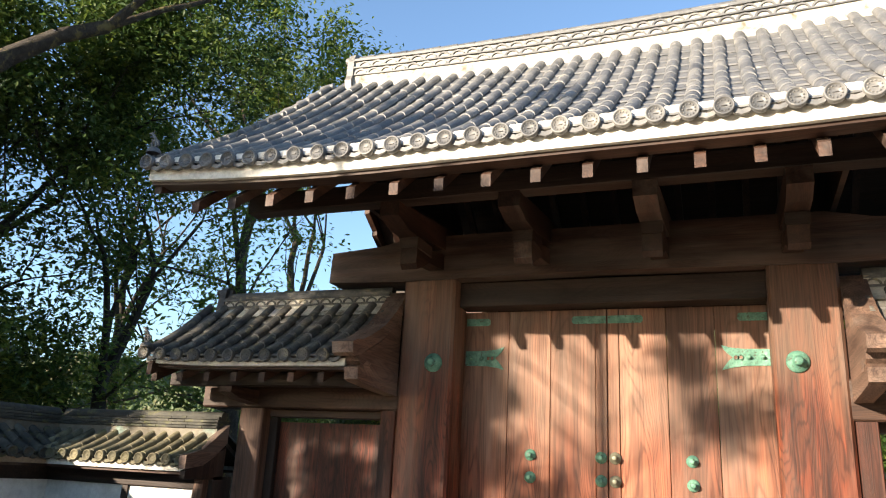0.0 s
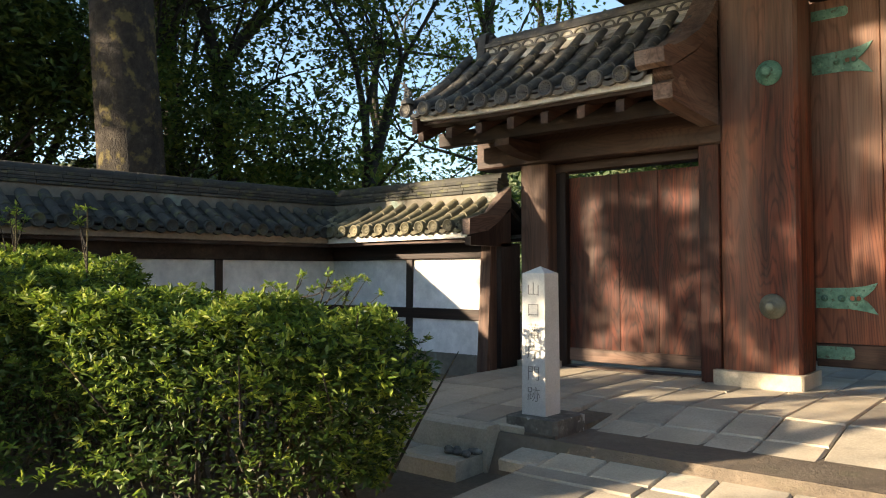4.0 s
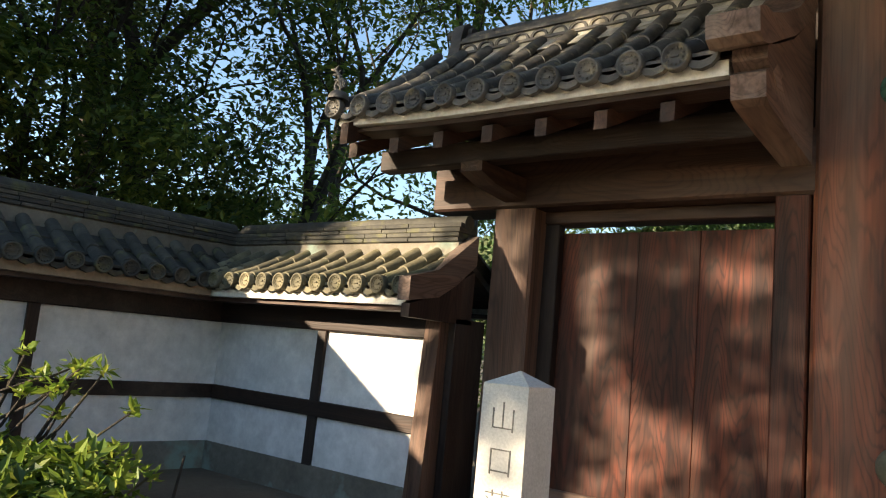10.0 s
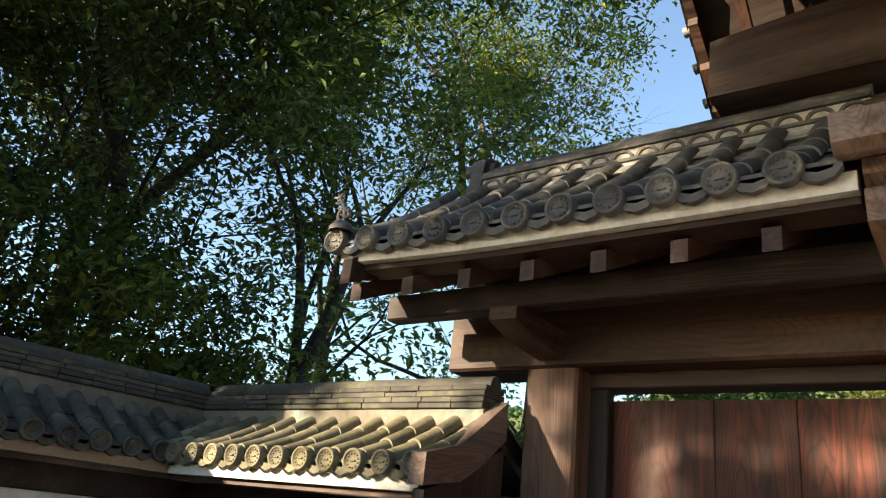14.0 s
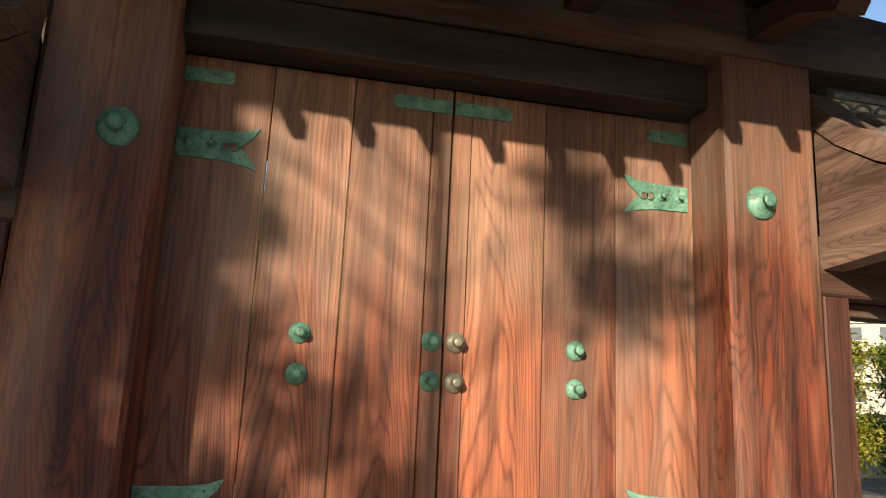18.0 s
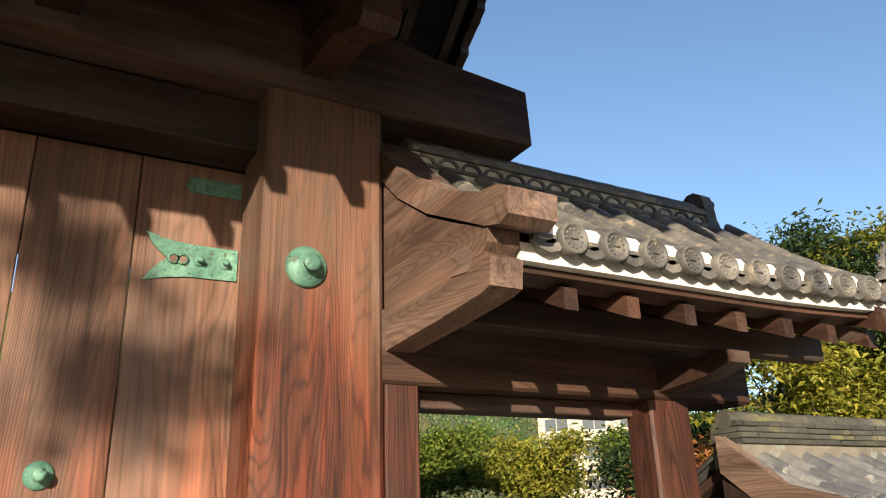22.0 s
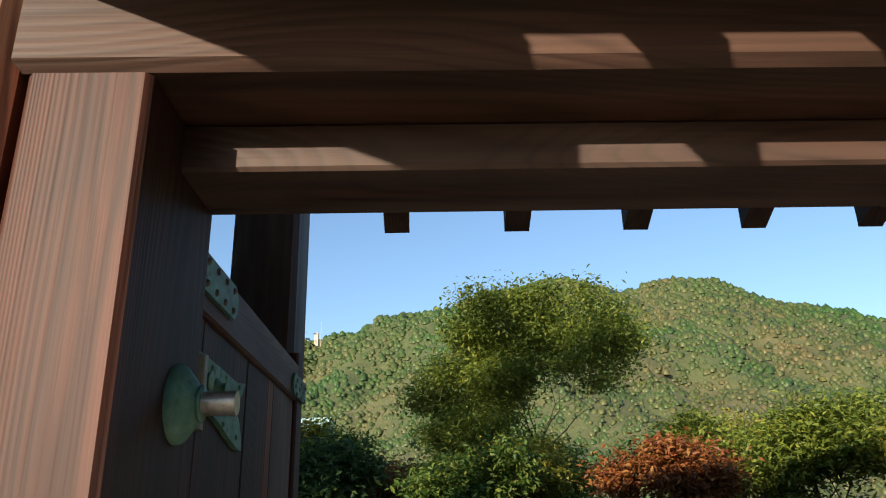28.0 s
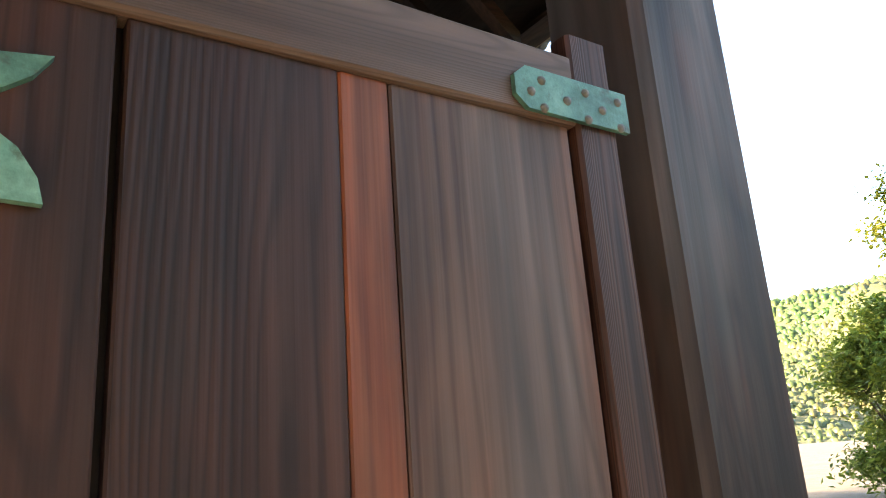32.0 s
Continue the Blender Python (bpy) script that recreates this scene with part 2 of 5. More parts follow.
def mottled(name, stops, scale, rough, fine=14.0, spots=None, bmp=0.3, tone=0.5, dist=0.02, metal=0.0):
    m, nt, b = nodes_of(name)
    v = coords(nt)
    col = ramp(nt, noise_tex(nt, v, scale, 6.0, 0.65), stops)
    fine_n = noise_tex(nt, v, fine, 5.0, 0.7)
    col = mixed(nt, 0.6, col, mixed(nt, 1.0, col, ramp(nt, fine_n, [(0.25, (0.55, 0.55, 0.55)), (0.7, (1.2, 1.2, 1.2))]), "MULTIPLY"))
    if spots:
        sc, lo, hi, c = spots
        col = mixed(nt, ramp(nt, noise_tex(nt, v, sc, 4.0, 0.6), [(lo, (0, 0, 0)), (hi, (1, 1, 1))]), col, c)
    info = nt.nodes.new("ShaderNodeObjectInfo")
    t = ramp(nt, info.outputs["Random"], [(0.0, (0.62, 0.62, 0.64)), (0.5, (1, 1, 1)), (1.0, (1.35, 1.3, 1.22))])
    col = mixed(nt, tone, col, mixed(nt, 1.0, col, t, "MULTIPLY"))
    nt.links.new(col, b.inputs["Base Color"])
    b.inputs["Roughness"].default_value, b.inputs["Metallic"].default_value = rough, metal
    bump(nt, b, fine_n, bmp, dist)
    return m


TILE = mottled("roof_tile", [(0.3, (0.075, 0.08, 0.085)), (0.55, (0.15, 0.15, 0.15)), (0.75, (0.24, 0.235, 0.22))], 3.0, 0.5, 30.0, (9.0, 0.62, 0.72, (0.38, 0.36, 0.31)), 0.25, 0.8, 0.006)
TILE_MOSS = mottled("yellow_mossed_tile", [(0.3, (0.05, 0.05, 0.035)), (0.5, (0.13, 0.115, 0.07)), (0.75, (0.26, 0.23, 0.15))], 2.5, 0.8, 24.0, (3.0, 0.55, 0.75, (0.13, 0.125, 0.05)), 0.4, 0.8, 0.01)
RIDGE_MORTAR = mottled("dirty_ridge_mortar", [(0.3, (0.30, 0.275, 0.235)), (0.5, (0.52, 0.49, 0.43)), (0.75, (0.68, 0.65, 0.58))], 5.0, 0.9, 24.0, (6.0, 0.55, 0.7, (0.16, 0.14, 0.10)), 0.4, 0.3, 0.008)
TAN_BOARD = mottled("tan_eave_plank", [(0.3, (0.22, 0.16, 0.11)), (0.6, (0.36, 0.28, 0.20)), (0.8, (0.46, 0.37, 0.28))], 2.0, 0.8, 30.0, None, 0.2, 0.3, 0.004)
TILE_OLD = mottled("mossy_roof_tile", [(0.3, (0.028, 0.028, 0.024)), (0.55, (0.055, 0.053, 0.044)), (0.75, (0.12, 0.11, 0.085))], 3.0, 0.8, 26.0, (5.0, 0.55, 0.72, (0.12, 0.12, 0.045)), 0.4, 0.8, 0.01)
TILE_WARM = mottled("weathered_side_tile", [(0.3, (0.045, 0.045, 0.045)), (0.55, (0.105, 0.10, 0.092)), (0.78, (0.23, 0.21, 0.175))], 5.0, 0.62, 34.0, (8.0, 0.58, 0.72, (0.26, 0.22, 0.14)), 0.3, 0.9, 0.008)
PLASTER = mottled("white_plaster", [(0.3, (0.70, 0.69, 0.66)), (0.6, (0.80, 0.79, 0.77)), (0.8, (0.84, 0.83, 0.81))], 0.9, 0.85, 6.0, (2.2, 0.70, 0.86, (0.62, 0.60, 0.55)), 0.08, 0.2, 0.004)
EAVE_WHITE = mottled("worn_white_eave", [(0.3, (0.55, 0.51, 0.45)), (0.55, (0.72, 0.70, 0.65)), (0.8, (0.80, 0.78, 0.74))], 3.0, 0.8, 20.0, (3.0, 0.6, 0.75, (0.42, 0.34, 0.26)), 0.15, 0.3, 0.004)
CEMENT = mottled("weathered_cement", [(0.3, (0.12, 0.105, 0.08)), (0.6, (0.20, 0.18, 0.145)), (0.8, (0.30, 0.28, 0.235))], 1.4, 0.9, 16.0, (2.1, 0.56, 0.66, (0.24, 0.31, 0.26)), 0.4, 0.2, 0.01)
GRANITE = mottled("granite_slab", [(0.3, (0.33, 0.285, 0.215)), (0.6, (0.47, 0.41, 0.315)), (0.8, (0.56, 0.495, 0.39))], 1.6, 0.78, 60.0, (2.5, 0.62, 0.78, (0.20, 0.185, 0.16)), 0.35, 0.7, 0.006)
MARKER_STONE = mottled("pale_granite", [(0.3, (0.50, 0.49, 0.45)), (0.6, (0.60, 0.59, 0.55)), (0.8, (0.68, 0.67, 0.63))], 3.0, 0.8, 90.0, (4.0, 0.66, 0.8, (0.36, 0.35, 0.31)), 0.3, 0.1, 0.003)
BLOCK_STONE = mottled("lichened_stone", [(0.3, (0.06, 0.057, 0.05)), (0.55, (0.13, 0.12, 0.10)), (0.8, (0.30, 0.29, 0.25))], 7.0, 0.9, 40.0, (12.0, 0.6, 0.66, (0.42, 0.41, 0.36)), 0.5, 0.2, 0.01)
EARTH = mottled("earth", [(0.3, (0.09, 0.07, 0.05)), (0.6, (0.16, 0.125, 0.09)), (0.8, (0.24, 0.195, 0.14))], 0.8, 0.95, 20.0, (3.0, 0.55, 0.8, (0.10, 0.09, 0.055)), 0.6, 0.0, 0.03)
COPPER = mottled("green_copper", [(0.3, (0.045, 0.125, 0.092)), (0.5, (0.095, 0.235, 0.17)), (0.75, (0.21, 0.39, 0.29))], 9.0, 0.55, 60.0, (22.0, 0.56, 0.68, (0.055, 0.075, 0.05)), 0.4, 0.4, 0.004, 0.15)
BRONZE = mottled("dull_bronze", [(0.3, (0.14, 0.145, 0.105)), (0.6, (0.21, 0.205, 0.15)), (0.8, (0.29, 0.28, 0.20))], 8.0, 0.45, 60.0, None, 0.2, 0.3, 0.002, 0.4)
DULL_METAL = mottled("bright_rod_metal", [(0.3, (0.35, 0.34, 0.30)), (0.7, (0.55, 0.54, 0.50))], 20.0, 0.35, 80.0, None, 0.1, 0.1, 0.002, 0.7)
BARK = mottled("bark", [(0.3, (0.03, 0.024, 0.018)), (0.6, (0.075, 0.060, 0.045)), (0.8, (0.17, 0.15, 0.12))], 9.0, 0.95, 40.0, (5.0, 0.54, 0.64, (0.20, 0.16, 0.06)), 1.0, 0.3, 0.06)
BARK_DARK = mottled("dark_bark", [(0.3, (0.022, 0.018, 0.014)), (0.7, (0.055, 0.045, 0.035))], 6.0, 0.95, 30.0, None, 0.8, 0.3, 0.03)
CREAM = mottled("cream_plastic", [(0.3, (0.60, 0.55, 0.42)), (0.7, (0.68, 0.63, 0.50))], 4.0, 0.4, 30.0, None, 0.02, 0.0, 0.001)
INK = mottled("dark_carving", [(0.3, (0.10, 0.095, 0.085)), (0.7, (0.22, 0.21, 0.19))], 20.0, 0.9, 60.0, None, 0.1, 0.0, 0.001)
CONCRETE = mottled("building_render", [(0.3, (0.36, 0.31, 0.25)), (0.7, (0.46, 0.41, 0.34))], 0.2, 0.85, 2.0, None, 0.05, 0.1, 0.01)
MINT = mottled("mint_roof_sheet", [(0.3, (0.40, 0.60, 0.52)), (0.7, (0.50, 0.70, 0.62))], 0.4, 0.5, 4.0, None, 0.02, 0.0, 0.01)
WALL_STONE = mottled("low_wall_stone", [(0.3, (0.42, 0.40, 0.37)), (0.7, (0.58, 0.56, 0.52))], 1.5, 0.85, 20.0, None, 0.2, 0.3, 0.01)


def leafy(name, a, b_, c, trans=0.35, size=0.5, tints=((0.65, 0.68, 0.65), (1.15, 1.12, 1.0))):
    """Leaves: colour varies leaf by leaf; part of the light passes through."""
    m, nt, b = nodes_of(name)
    geo = nt.nodes.new("ShaderNodeNewGeometry")
    col = ramp(nt, geo.outputs["Random Per Island"], [(0.0, a), (0.55, b_), (1.0, c)])
    patch = ramp(nt, noise_tex(nt, coords(nt, shift=False), size, 3.0, 0.6), [(0.35, tints[0]), (0.65, tints[1])])
    col = mixed(nt, 1.0, col, patch, "MULTIPLY")
    nt.links.new(col, b.inputs["Base Color"])
    b.inputs["Roughness"].default_value = 0.5
    b.inputs["Specular IOR Level"].default_value = 0.35
    tr = nt.nodes.new("ShaderNodeBsdfTranslucent")
    nt.links.new(col, tr.inputs["Color"])
    mx = nt.nodes.new("ShaderNodeMixShader")
    mx.inputs[0].default_value = trans
    nt.links.new(b.outputs[0], mx.inputs[1])
    nt.links.new(tr.outputs[0], mx.inputs[2])
    nt.links.new(mx.outputs[0], nt.nodes["Material Output"].inputs["Surface"])
    return m


LEAF_DARK = leafy("dark_leaves", (0.032, 0.066, 0.020), (0.062, 0.115, 0.030), (0.13, 0.18, 0.042), 0.4)
LEAF_MID = leafy("green_leaves", (0.06, 0.12, 0.028), (0.12, 0.20, 0.042), (0.25, 0.30, 0.06), 0.5)
LEAF_YELLOW = leafy("yellowing_leaves", (0.14, 0.17, 0.025), (0.27, 0.27, 0.04), (0.42, 0.36, 0.06), 0.45)
LEAF_LIGHT = leafy("light_leaves", (0.08, 0.13, 0.022), (0.155, 0.21, 0.036), (0.27, 0.30, 0.055), 0.45)
LEAF_RED = leafy("russet_leaves", (0.16, 0.05, 0.02), (0.28, 0.09, 0.03), (0.34, 0.17, 0.05))
LEAF_PINE = leafy("pine_needles", (0.018, 0.040, 0.013), (0.034, 0.066, 0.018), (0.066, 0.098, 0.026), 0.2)
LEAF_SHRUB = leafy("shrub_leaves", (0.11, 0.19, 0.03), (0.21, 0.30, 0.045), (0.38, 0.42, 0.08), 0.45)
# darker copy of the shrub leaves; shade inside the hedge is in its colour
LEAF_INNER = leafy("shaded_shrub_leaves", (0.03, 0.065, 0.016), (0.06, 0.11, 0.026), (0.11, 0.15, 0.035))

# ---- mesh helpers ----


class Geo:
    """A plain list of corners and faces that becomes one mesh."""

    def __init__(self):
        self.v, self.f, self.smooth = [], [], []

    def put(self, verts, faces, smooth=False):
        k = len(self.v)
        self.v += [tuple(p) for p in verts]
        self.f += [tuple(i + k for i in f) for f in faces]
        self.smooth += [smooth] * len(faces)
        return self

    def prism(self, profile, axis, a, b, smooth=False):
        """A profile of 2D corners pushed along an axis. x: (y, z); y: (x, z); z: (x, y)."""
        def at(p, s):
            return {"x": (s, p[0], p[1]), "y": (p[0], s, p[1]), "z": (p[0], p[1], s)}[axis]
        n = len(profile)
        verts = [at(p, a) for p in profile] + [at(p, b) for p in profile]
        self.put(verts, [(i, (i + 1) % n, n + (i + 1) % n, n + i) for i in range(n)], smooth)
        self.put(verts, [tuple(range(n))[::-1], tuple(range(n, 2 * n))])
        return self

    def beam(self, axis, x0, x1, y0, y1, z0, z1, c=0.012):
        """A squared timber along an axis with its long edges chamfered."""
        lo, hi = {"x": ((y0, z0), (y1, z1)), "y": ((x0, z0), (x1, z1)), "z": ((x0, y0), (x1, y1))}[axis]
        (p0, q0), (p1, q1) = lo, hi
        c = min(c, (p1 - p0) * 0.3, (q1 - q0) * 0.3)
        prof = [(p0 + c, q0), (p1 - c, q0), (p1, q0 + c), (p1, q1 - c), (p1 - c, q1), (p0 + c, q1), (p0, q1 - c), (p0, q0 + c)]
        a, b = {"x": (x0, x1), "y": (y0, y1), "z": (z0, z1)}[axis]
        return self.prism(prof, axis, a, b)

    def tube(self, p0, p1, r0, r1, n=8, caps=True):
        p0, p1 = Vector(p0), Vector(p1)
        d = (p1 - p0).normalized()
        s = d.orthogonal().normalized()
        t = d.cross(s)
        ring = [(math.cos(2 * math.pi * i / n), math.sin(2 * math.pi * i / n)) for i in range(n)]
        verts = [p0 + (s * a + t * b) * r0 for a, b in ring] + [p1 + (s * a + t * b) * r1 for a, b in ring]
        self.put(verts, [(i, (i + 1) % n, n + (i + 1) % n, n + i) for i in range(n)], True)
        if caps:
            self.put(verts, [tuple(range(n))[::-1], tuple(range(n, 2 * n))])
        return self

    def lathe(self, profile, m=None, n=20):
        """Corners (radius, height) turned about local z."""
        m = m or Matrix()
        k = len(profile)
        verts = [m @ Vector((r * math.cos(2 * math.pi * i / n), r * math.sin(2 * math.pi * i / n), h)) for i in range(n) for r, h in profile]
        faces = [(i * k + j, ((i + 1) % n) * k + j, ((i + 1) % n) * k + j + 1, i * k + j + 1) for i in range(n) for j in range(k - 1)]
        return self.put(verts, faces, True)

    def mesh(self, name, material):
        me = bpy.data.meshes.new(name)
        me.from_pydata(self.v, [], self.f)
        me.polygons.foreach_set("use_smooth", self.smooth)
        me.materials.append(material)
        me.update()
        return me


def fast_mesh(name, verts, faces, material, smooth=False):
    """A mesh from arrays: corners (n, 3) and faces (m, k)."""
    me = bpy.data.meshes.new(name)
    m, k = faces.shape
    me.vertices.add(len(verts))
    me.vertices.foreach_set("co", np.ascontiguousarray(verts, np.float32).ravel())
    me.loops.add(m * k)
    me.loops.foreach_set("vertex_index", np.ascontiguousarray(faces, np.int32).ravel())
    me.polygons.add(m)
    me.polygons.foreach_set("loop_start", np.arange(0, m * k, k, dtype=np.int32))
    me.polygons.foreach_set("use_smooth", np.full(m, smooth))
    me.materials.append(material)
    me.update(calc_edges=True)
    return me


def thing(name, label, category, at=(0, 0, 0), group="", kind=""):
    ob = new(name)
    ob.empty_display_size = 0.1
    ob.location = at
    return tagged(ob, label, category, group, kind)


def part(name, geo, material, parent=None, label=""):
    """Links a mesh as one object under a thing; geo is a Geo in world places, or a mesh in the parent's own places."""
    me = geo.mesh(name, material) if isinstance(geo, Geo) else geo
    ob = new(name, me)
    if parent:
        ob.parent = parent
        if isinstance(geo, Geo):
            ob.matrix_parent_inverse = Matrix.Translation(-Vector(parent.location))
    return tagged(ob, label) if label else ob


def piece(name, mesh, parent, m, label=""):
    """One of many alike pieces: its own object on a shared mesh, at a world pose."""
    ob = new(name, mesh)
    ob.parent = parent
    ob.matrix_parent_inverse = Matrix.Translation(-Vector(parent.location))
    ob.matrix_basis = m
    return tagged(ob, label) if label else ob

# ---- ground and paving ----


def paved_z(y):
    """Level of the paving: flat under the gate, a short ramp before it, then a gentle fall to the street."""
    if y > -1.5:
        return 0.10
    if y > -2.9:
        return 0.10 - 0.22 * (-1.5 - y) / 1.4
    return -0.12 - 0.035 * (-2.9 - y)


g = Geo()
xs = [-900, -60, -12, -8.4, 5.2, 12, 60, 900]
ys = [-900, -60, -14, -3.0, -2.86, 3.2, 14, 60, 900]
fall = {-900: -0.6, -60: -0.6, -14: -0.6, -3.0: -0.31, -2.86: -0.02}
verts = [(x, y, fall[y] if y in fall else -0.02) for y in ys for x in xs]
g.put(verts, [(j * 8 + i, j * 8 + i + 1, (j + 1) * 8 + i + 1, (j + 1) * 8 + i) for j in range(8) for i in range(7)])
tagged(part("ground", g, EARTH), "bare brown earth with dry litter around the gate", "ground", kind="structure")

pavement = thing("pavement", "worn grey granite slabs before the gate", "pavement", kind="structure")
g = Geo()
g.prism([(-1.5, -0.2), (3.6, -0.2), (3.6, 0.07), (-1.5, 0.07)], "x", -5.2, 6.0)
g.prism([(-14.0, -0.9), (-2.9, -0.4), (-1.5, -0.2), (-1.5, 0.07), (-2.9, -0.15), (-14.0, -0.54)], "x", -2.95, 6.0)
g.prism([(-2.83, -0.3), (-1.5, -0.3), (-1.5, 0.06), (-2.83, 0.0)], "x", -5.2, -2.951)
part("paving_bed", g, EARTH, pavement)

# ---- main gate ----
gate = thing("main_gate", "tall red-brown timber gate frame with massive weathered pillars", "gate")


def stud(r, rod_r, rod_h, m):
    """A domed stud with a ring and a projecting rod, along local z."""
    g = Geo()
    g.lathe([(r, 0), (r, r * 0.12), (r * 0.93, r * 0.22), (r * 0.82, r * 0.30), (r * 0.6, r * 0.48), (r * 0.42, r * 0.55), (r * 0.40, r * 0.62), (r * 0.34, r * 0.66), (0.0, r * 0.66)], m, 24)
    g.lathe([(rod_r, r * 0.5), (rod_r, rod_h * 0.9), (rod_r * 1.18, rod_h * 0.93), (rod_r * 1.18, rod_h), (rod_r * 0.6, rod_h * 1.05), (0, rod_h * 1.05)], m, 14)
    return g


FRONT = Matrix.Rotation(radians(90), 4, "X")   # local z faces the street
for s in (-1, 1):
    a, b = sorted((s * 1.94, s * 2.70))
    g = Geo().beam("z", a, b, 0.0, 0.52, 0.25, 4.34, 0.035)
    pillar = part("pillar", g, W_PILLAR, gate, "reddish weathered pillar with flame-like grain")
    g = Geo().beam("z", a - (0.07 if s < 0 else 0.03), b + (0.03 if s < 0 else 0.07), -0.09, 0.60, 0.0, 0.25, 0.02)
    part("pillar_base", g, GRANITE, gate, "pale dressed stone plinth")
    for z, mat, lab in ((3.205, COPPER, "green domed copper stud"), (0.90, BRONZE, "dull bronze domed stud")):
        part("stud", stud(0.125, 0.045, 0.12, Matrix.Translation((s * 2.2, 0.0, z)) @ FRONT), mat, gate, lab)
    g = Geo().beam("z", *sorted((s * 2.385, s * 2.735)), 2.62, 3.0, 0.12, 4.8, 0.03)
    part("rear_pillar", g, W_SPLIT, gate, "split dark rear pillar with a bleached edge")
    part("pillar_base", Geo().beam("z", *sorted((s * 2.30, s * 2.82)), 2.54, 3.08, 0.0, 0.12, 0.02), GRANITE, gate)
    part("tie_beam", Geo().beam("y", *sorted((s * 2.46, s * 2.66)), 0.5, 2.62, 3.75, 4.05), W_Y, gate)

# crossbeam, slightly cambered, its ends cut down
prof = [(-3.88, 4.36), (-2.8, 4.33), (-1.2, 4.35), (0, 4.37), (1.2, 4.35), (2.8, 4.33), (3.88, 4.36), (3.86, 4.80), (3.1, 4.86), (2.6, 4.96), (-2.6, 4.96), (-3.1, 4.86), (-3.86, 4.80)]
part("crossbeam", Geo().prism(prof, "y", -0.03, 0.5), W_X, gate, "heavy dark crossbeam with rough grain and cracks")
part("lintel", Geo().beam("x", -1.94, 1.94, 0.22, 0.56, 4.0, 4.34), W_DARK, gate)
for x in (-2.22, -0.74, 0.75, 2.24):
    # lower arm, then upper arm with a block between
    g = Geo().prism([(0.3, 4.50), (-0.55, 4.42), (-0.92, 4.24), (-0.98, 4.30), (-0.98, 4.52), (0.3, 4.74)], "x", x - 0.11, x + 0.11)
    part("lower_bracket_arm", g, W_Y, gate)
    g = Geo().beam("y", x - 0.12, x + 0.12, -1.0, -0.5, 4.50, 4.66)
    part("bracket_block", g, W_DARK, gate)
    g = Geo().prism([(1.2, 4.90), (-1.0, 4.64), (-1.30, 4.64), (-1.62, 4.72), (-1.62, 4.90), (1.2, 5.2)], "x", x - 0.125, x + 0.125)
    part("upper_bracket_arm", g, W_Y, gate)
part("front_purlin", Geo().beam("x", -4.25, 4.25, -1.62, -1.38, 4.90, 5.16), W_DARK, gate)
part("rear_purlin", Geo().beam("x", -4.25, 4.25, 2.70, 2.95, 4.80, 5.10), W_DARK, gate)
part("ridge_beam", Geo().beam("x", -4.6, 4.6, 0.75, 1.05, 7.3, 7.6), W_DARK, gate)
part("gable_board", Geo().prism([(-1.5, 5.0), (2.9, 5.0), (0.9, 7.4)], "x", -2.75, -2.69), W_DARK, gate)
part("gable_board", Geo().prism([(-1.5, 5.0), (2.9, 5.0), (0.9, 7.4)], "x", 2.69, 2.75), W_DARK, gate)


def fishtail(parent, sx, x_root, x_tip, z, y, h=0.105, tip=0.155):
    """A forked strap hinge lying on a door face towards the street."""
    L = x_tip - x_root
    def q(a, b):
        return (x_root + a * L, z + b)
    prof = [q(0, -h * 0.95), q(0.55, -h), q(0.80, -h * 1.2), q(1.0, -tip), q(0.93, -tip * 0.62), q(0.84, -0.035), q(0.76, 0.0), q(0.84, 0.035), q(0.93, tip * 0.55), q(1.0, tip), q(0.80, h * 1.15), q(0.55, h), q(0, h * 0.95)]
    if L < 0:
        prof = prof[::-1]
    strap = part("hinge_strap", Geo().prism(prof, "y", y - 0.014, y), COPPER, parent, "green copper strap hinge with a forked fishtail end")
    for a in (0.60, 0.70):
        g = Geo().lathe([(0.024, 0), (0.036, 0.004), (0.036, 0.012), (0.024, 0.012)], Matrix.Translation((q(a, 0)[0], y - 0.014, z)) @ FRONT, 16)
        part("eyelet", g, COPPER, strap)
        g = Geo().lathe([(0.0, 0.003), (0.024, 0.003)], Matrix.Translation((q(a, 0)[0], y - 0.014, z)) @ FRONT, 14)
        part("eyelet_hole", g, W_PLANK, strap)
    for a in (0.14, 0.42):
        part("hinge_nail", stud(0.036, 0.016, 0.055, Matrix.Translation((q(a, 0)[0], y - 0.012, z)) @ FRONT), COPPER, strap)
    for a in (0.05, 0.28, 0.52, 0.78):
        for b in (-0.75, 0.75):
            part("rivet", Geo().lathe([(0.009, 0), (0.006, 0.006), (0, 0.007)], Matrix.Translation((q(a, 0)[0], y - 0.013, z + b * h)) @ FRONT, 8), COPPER, strap)


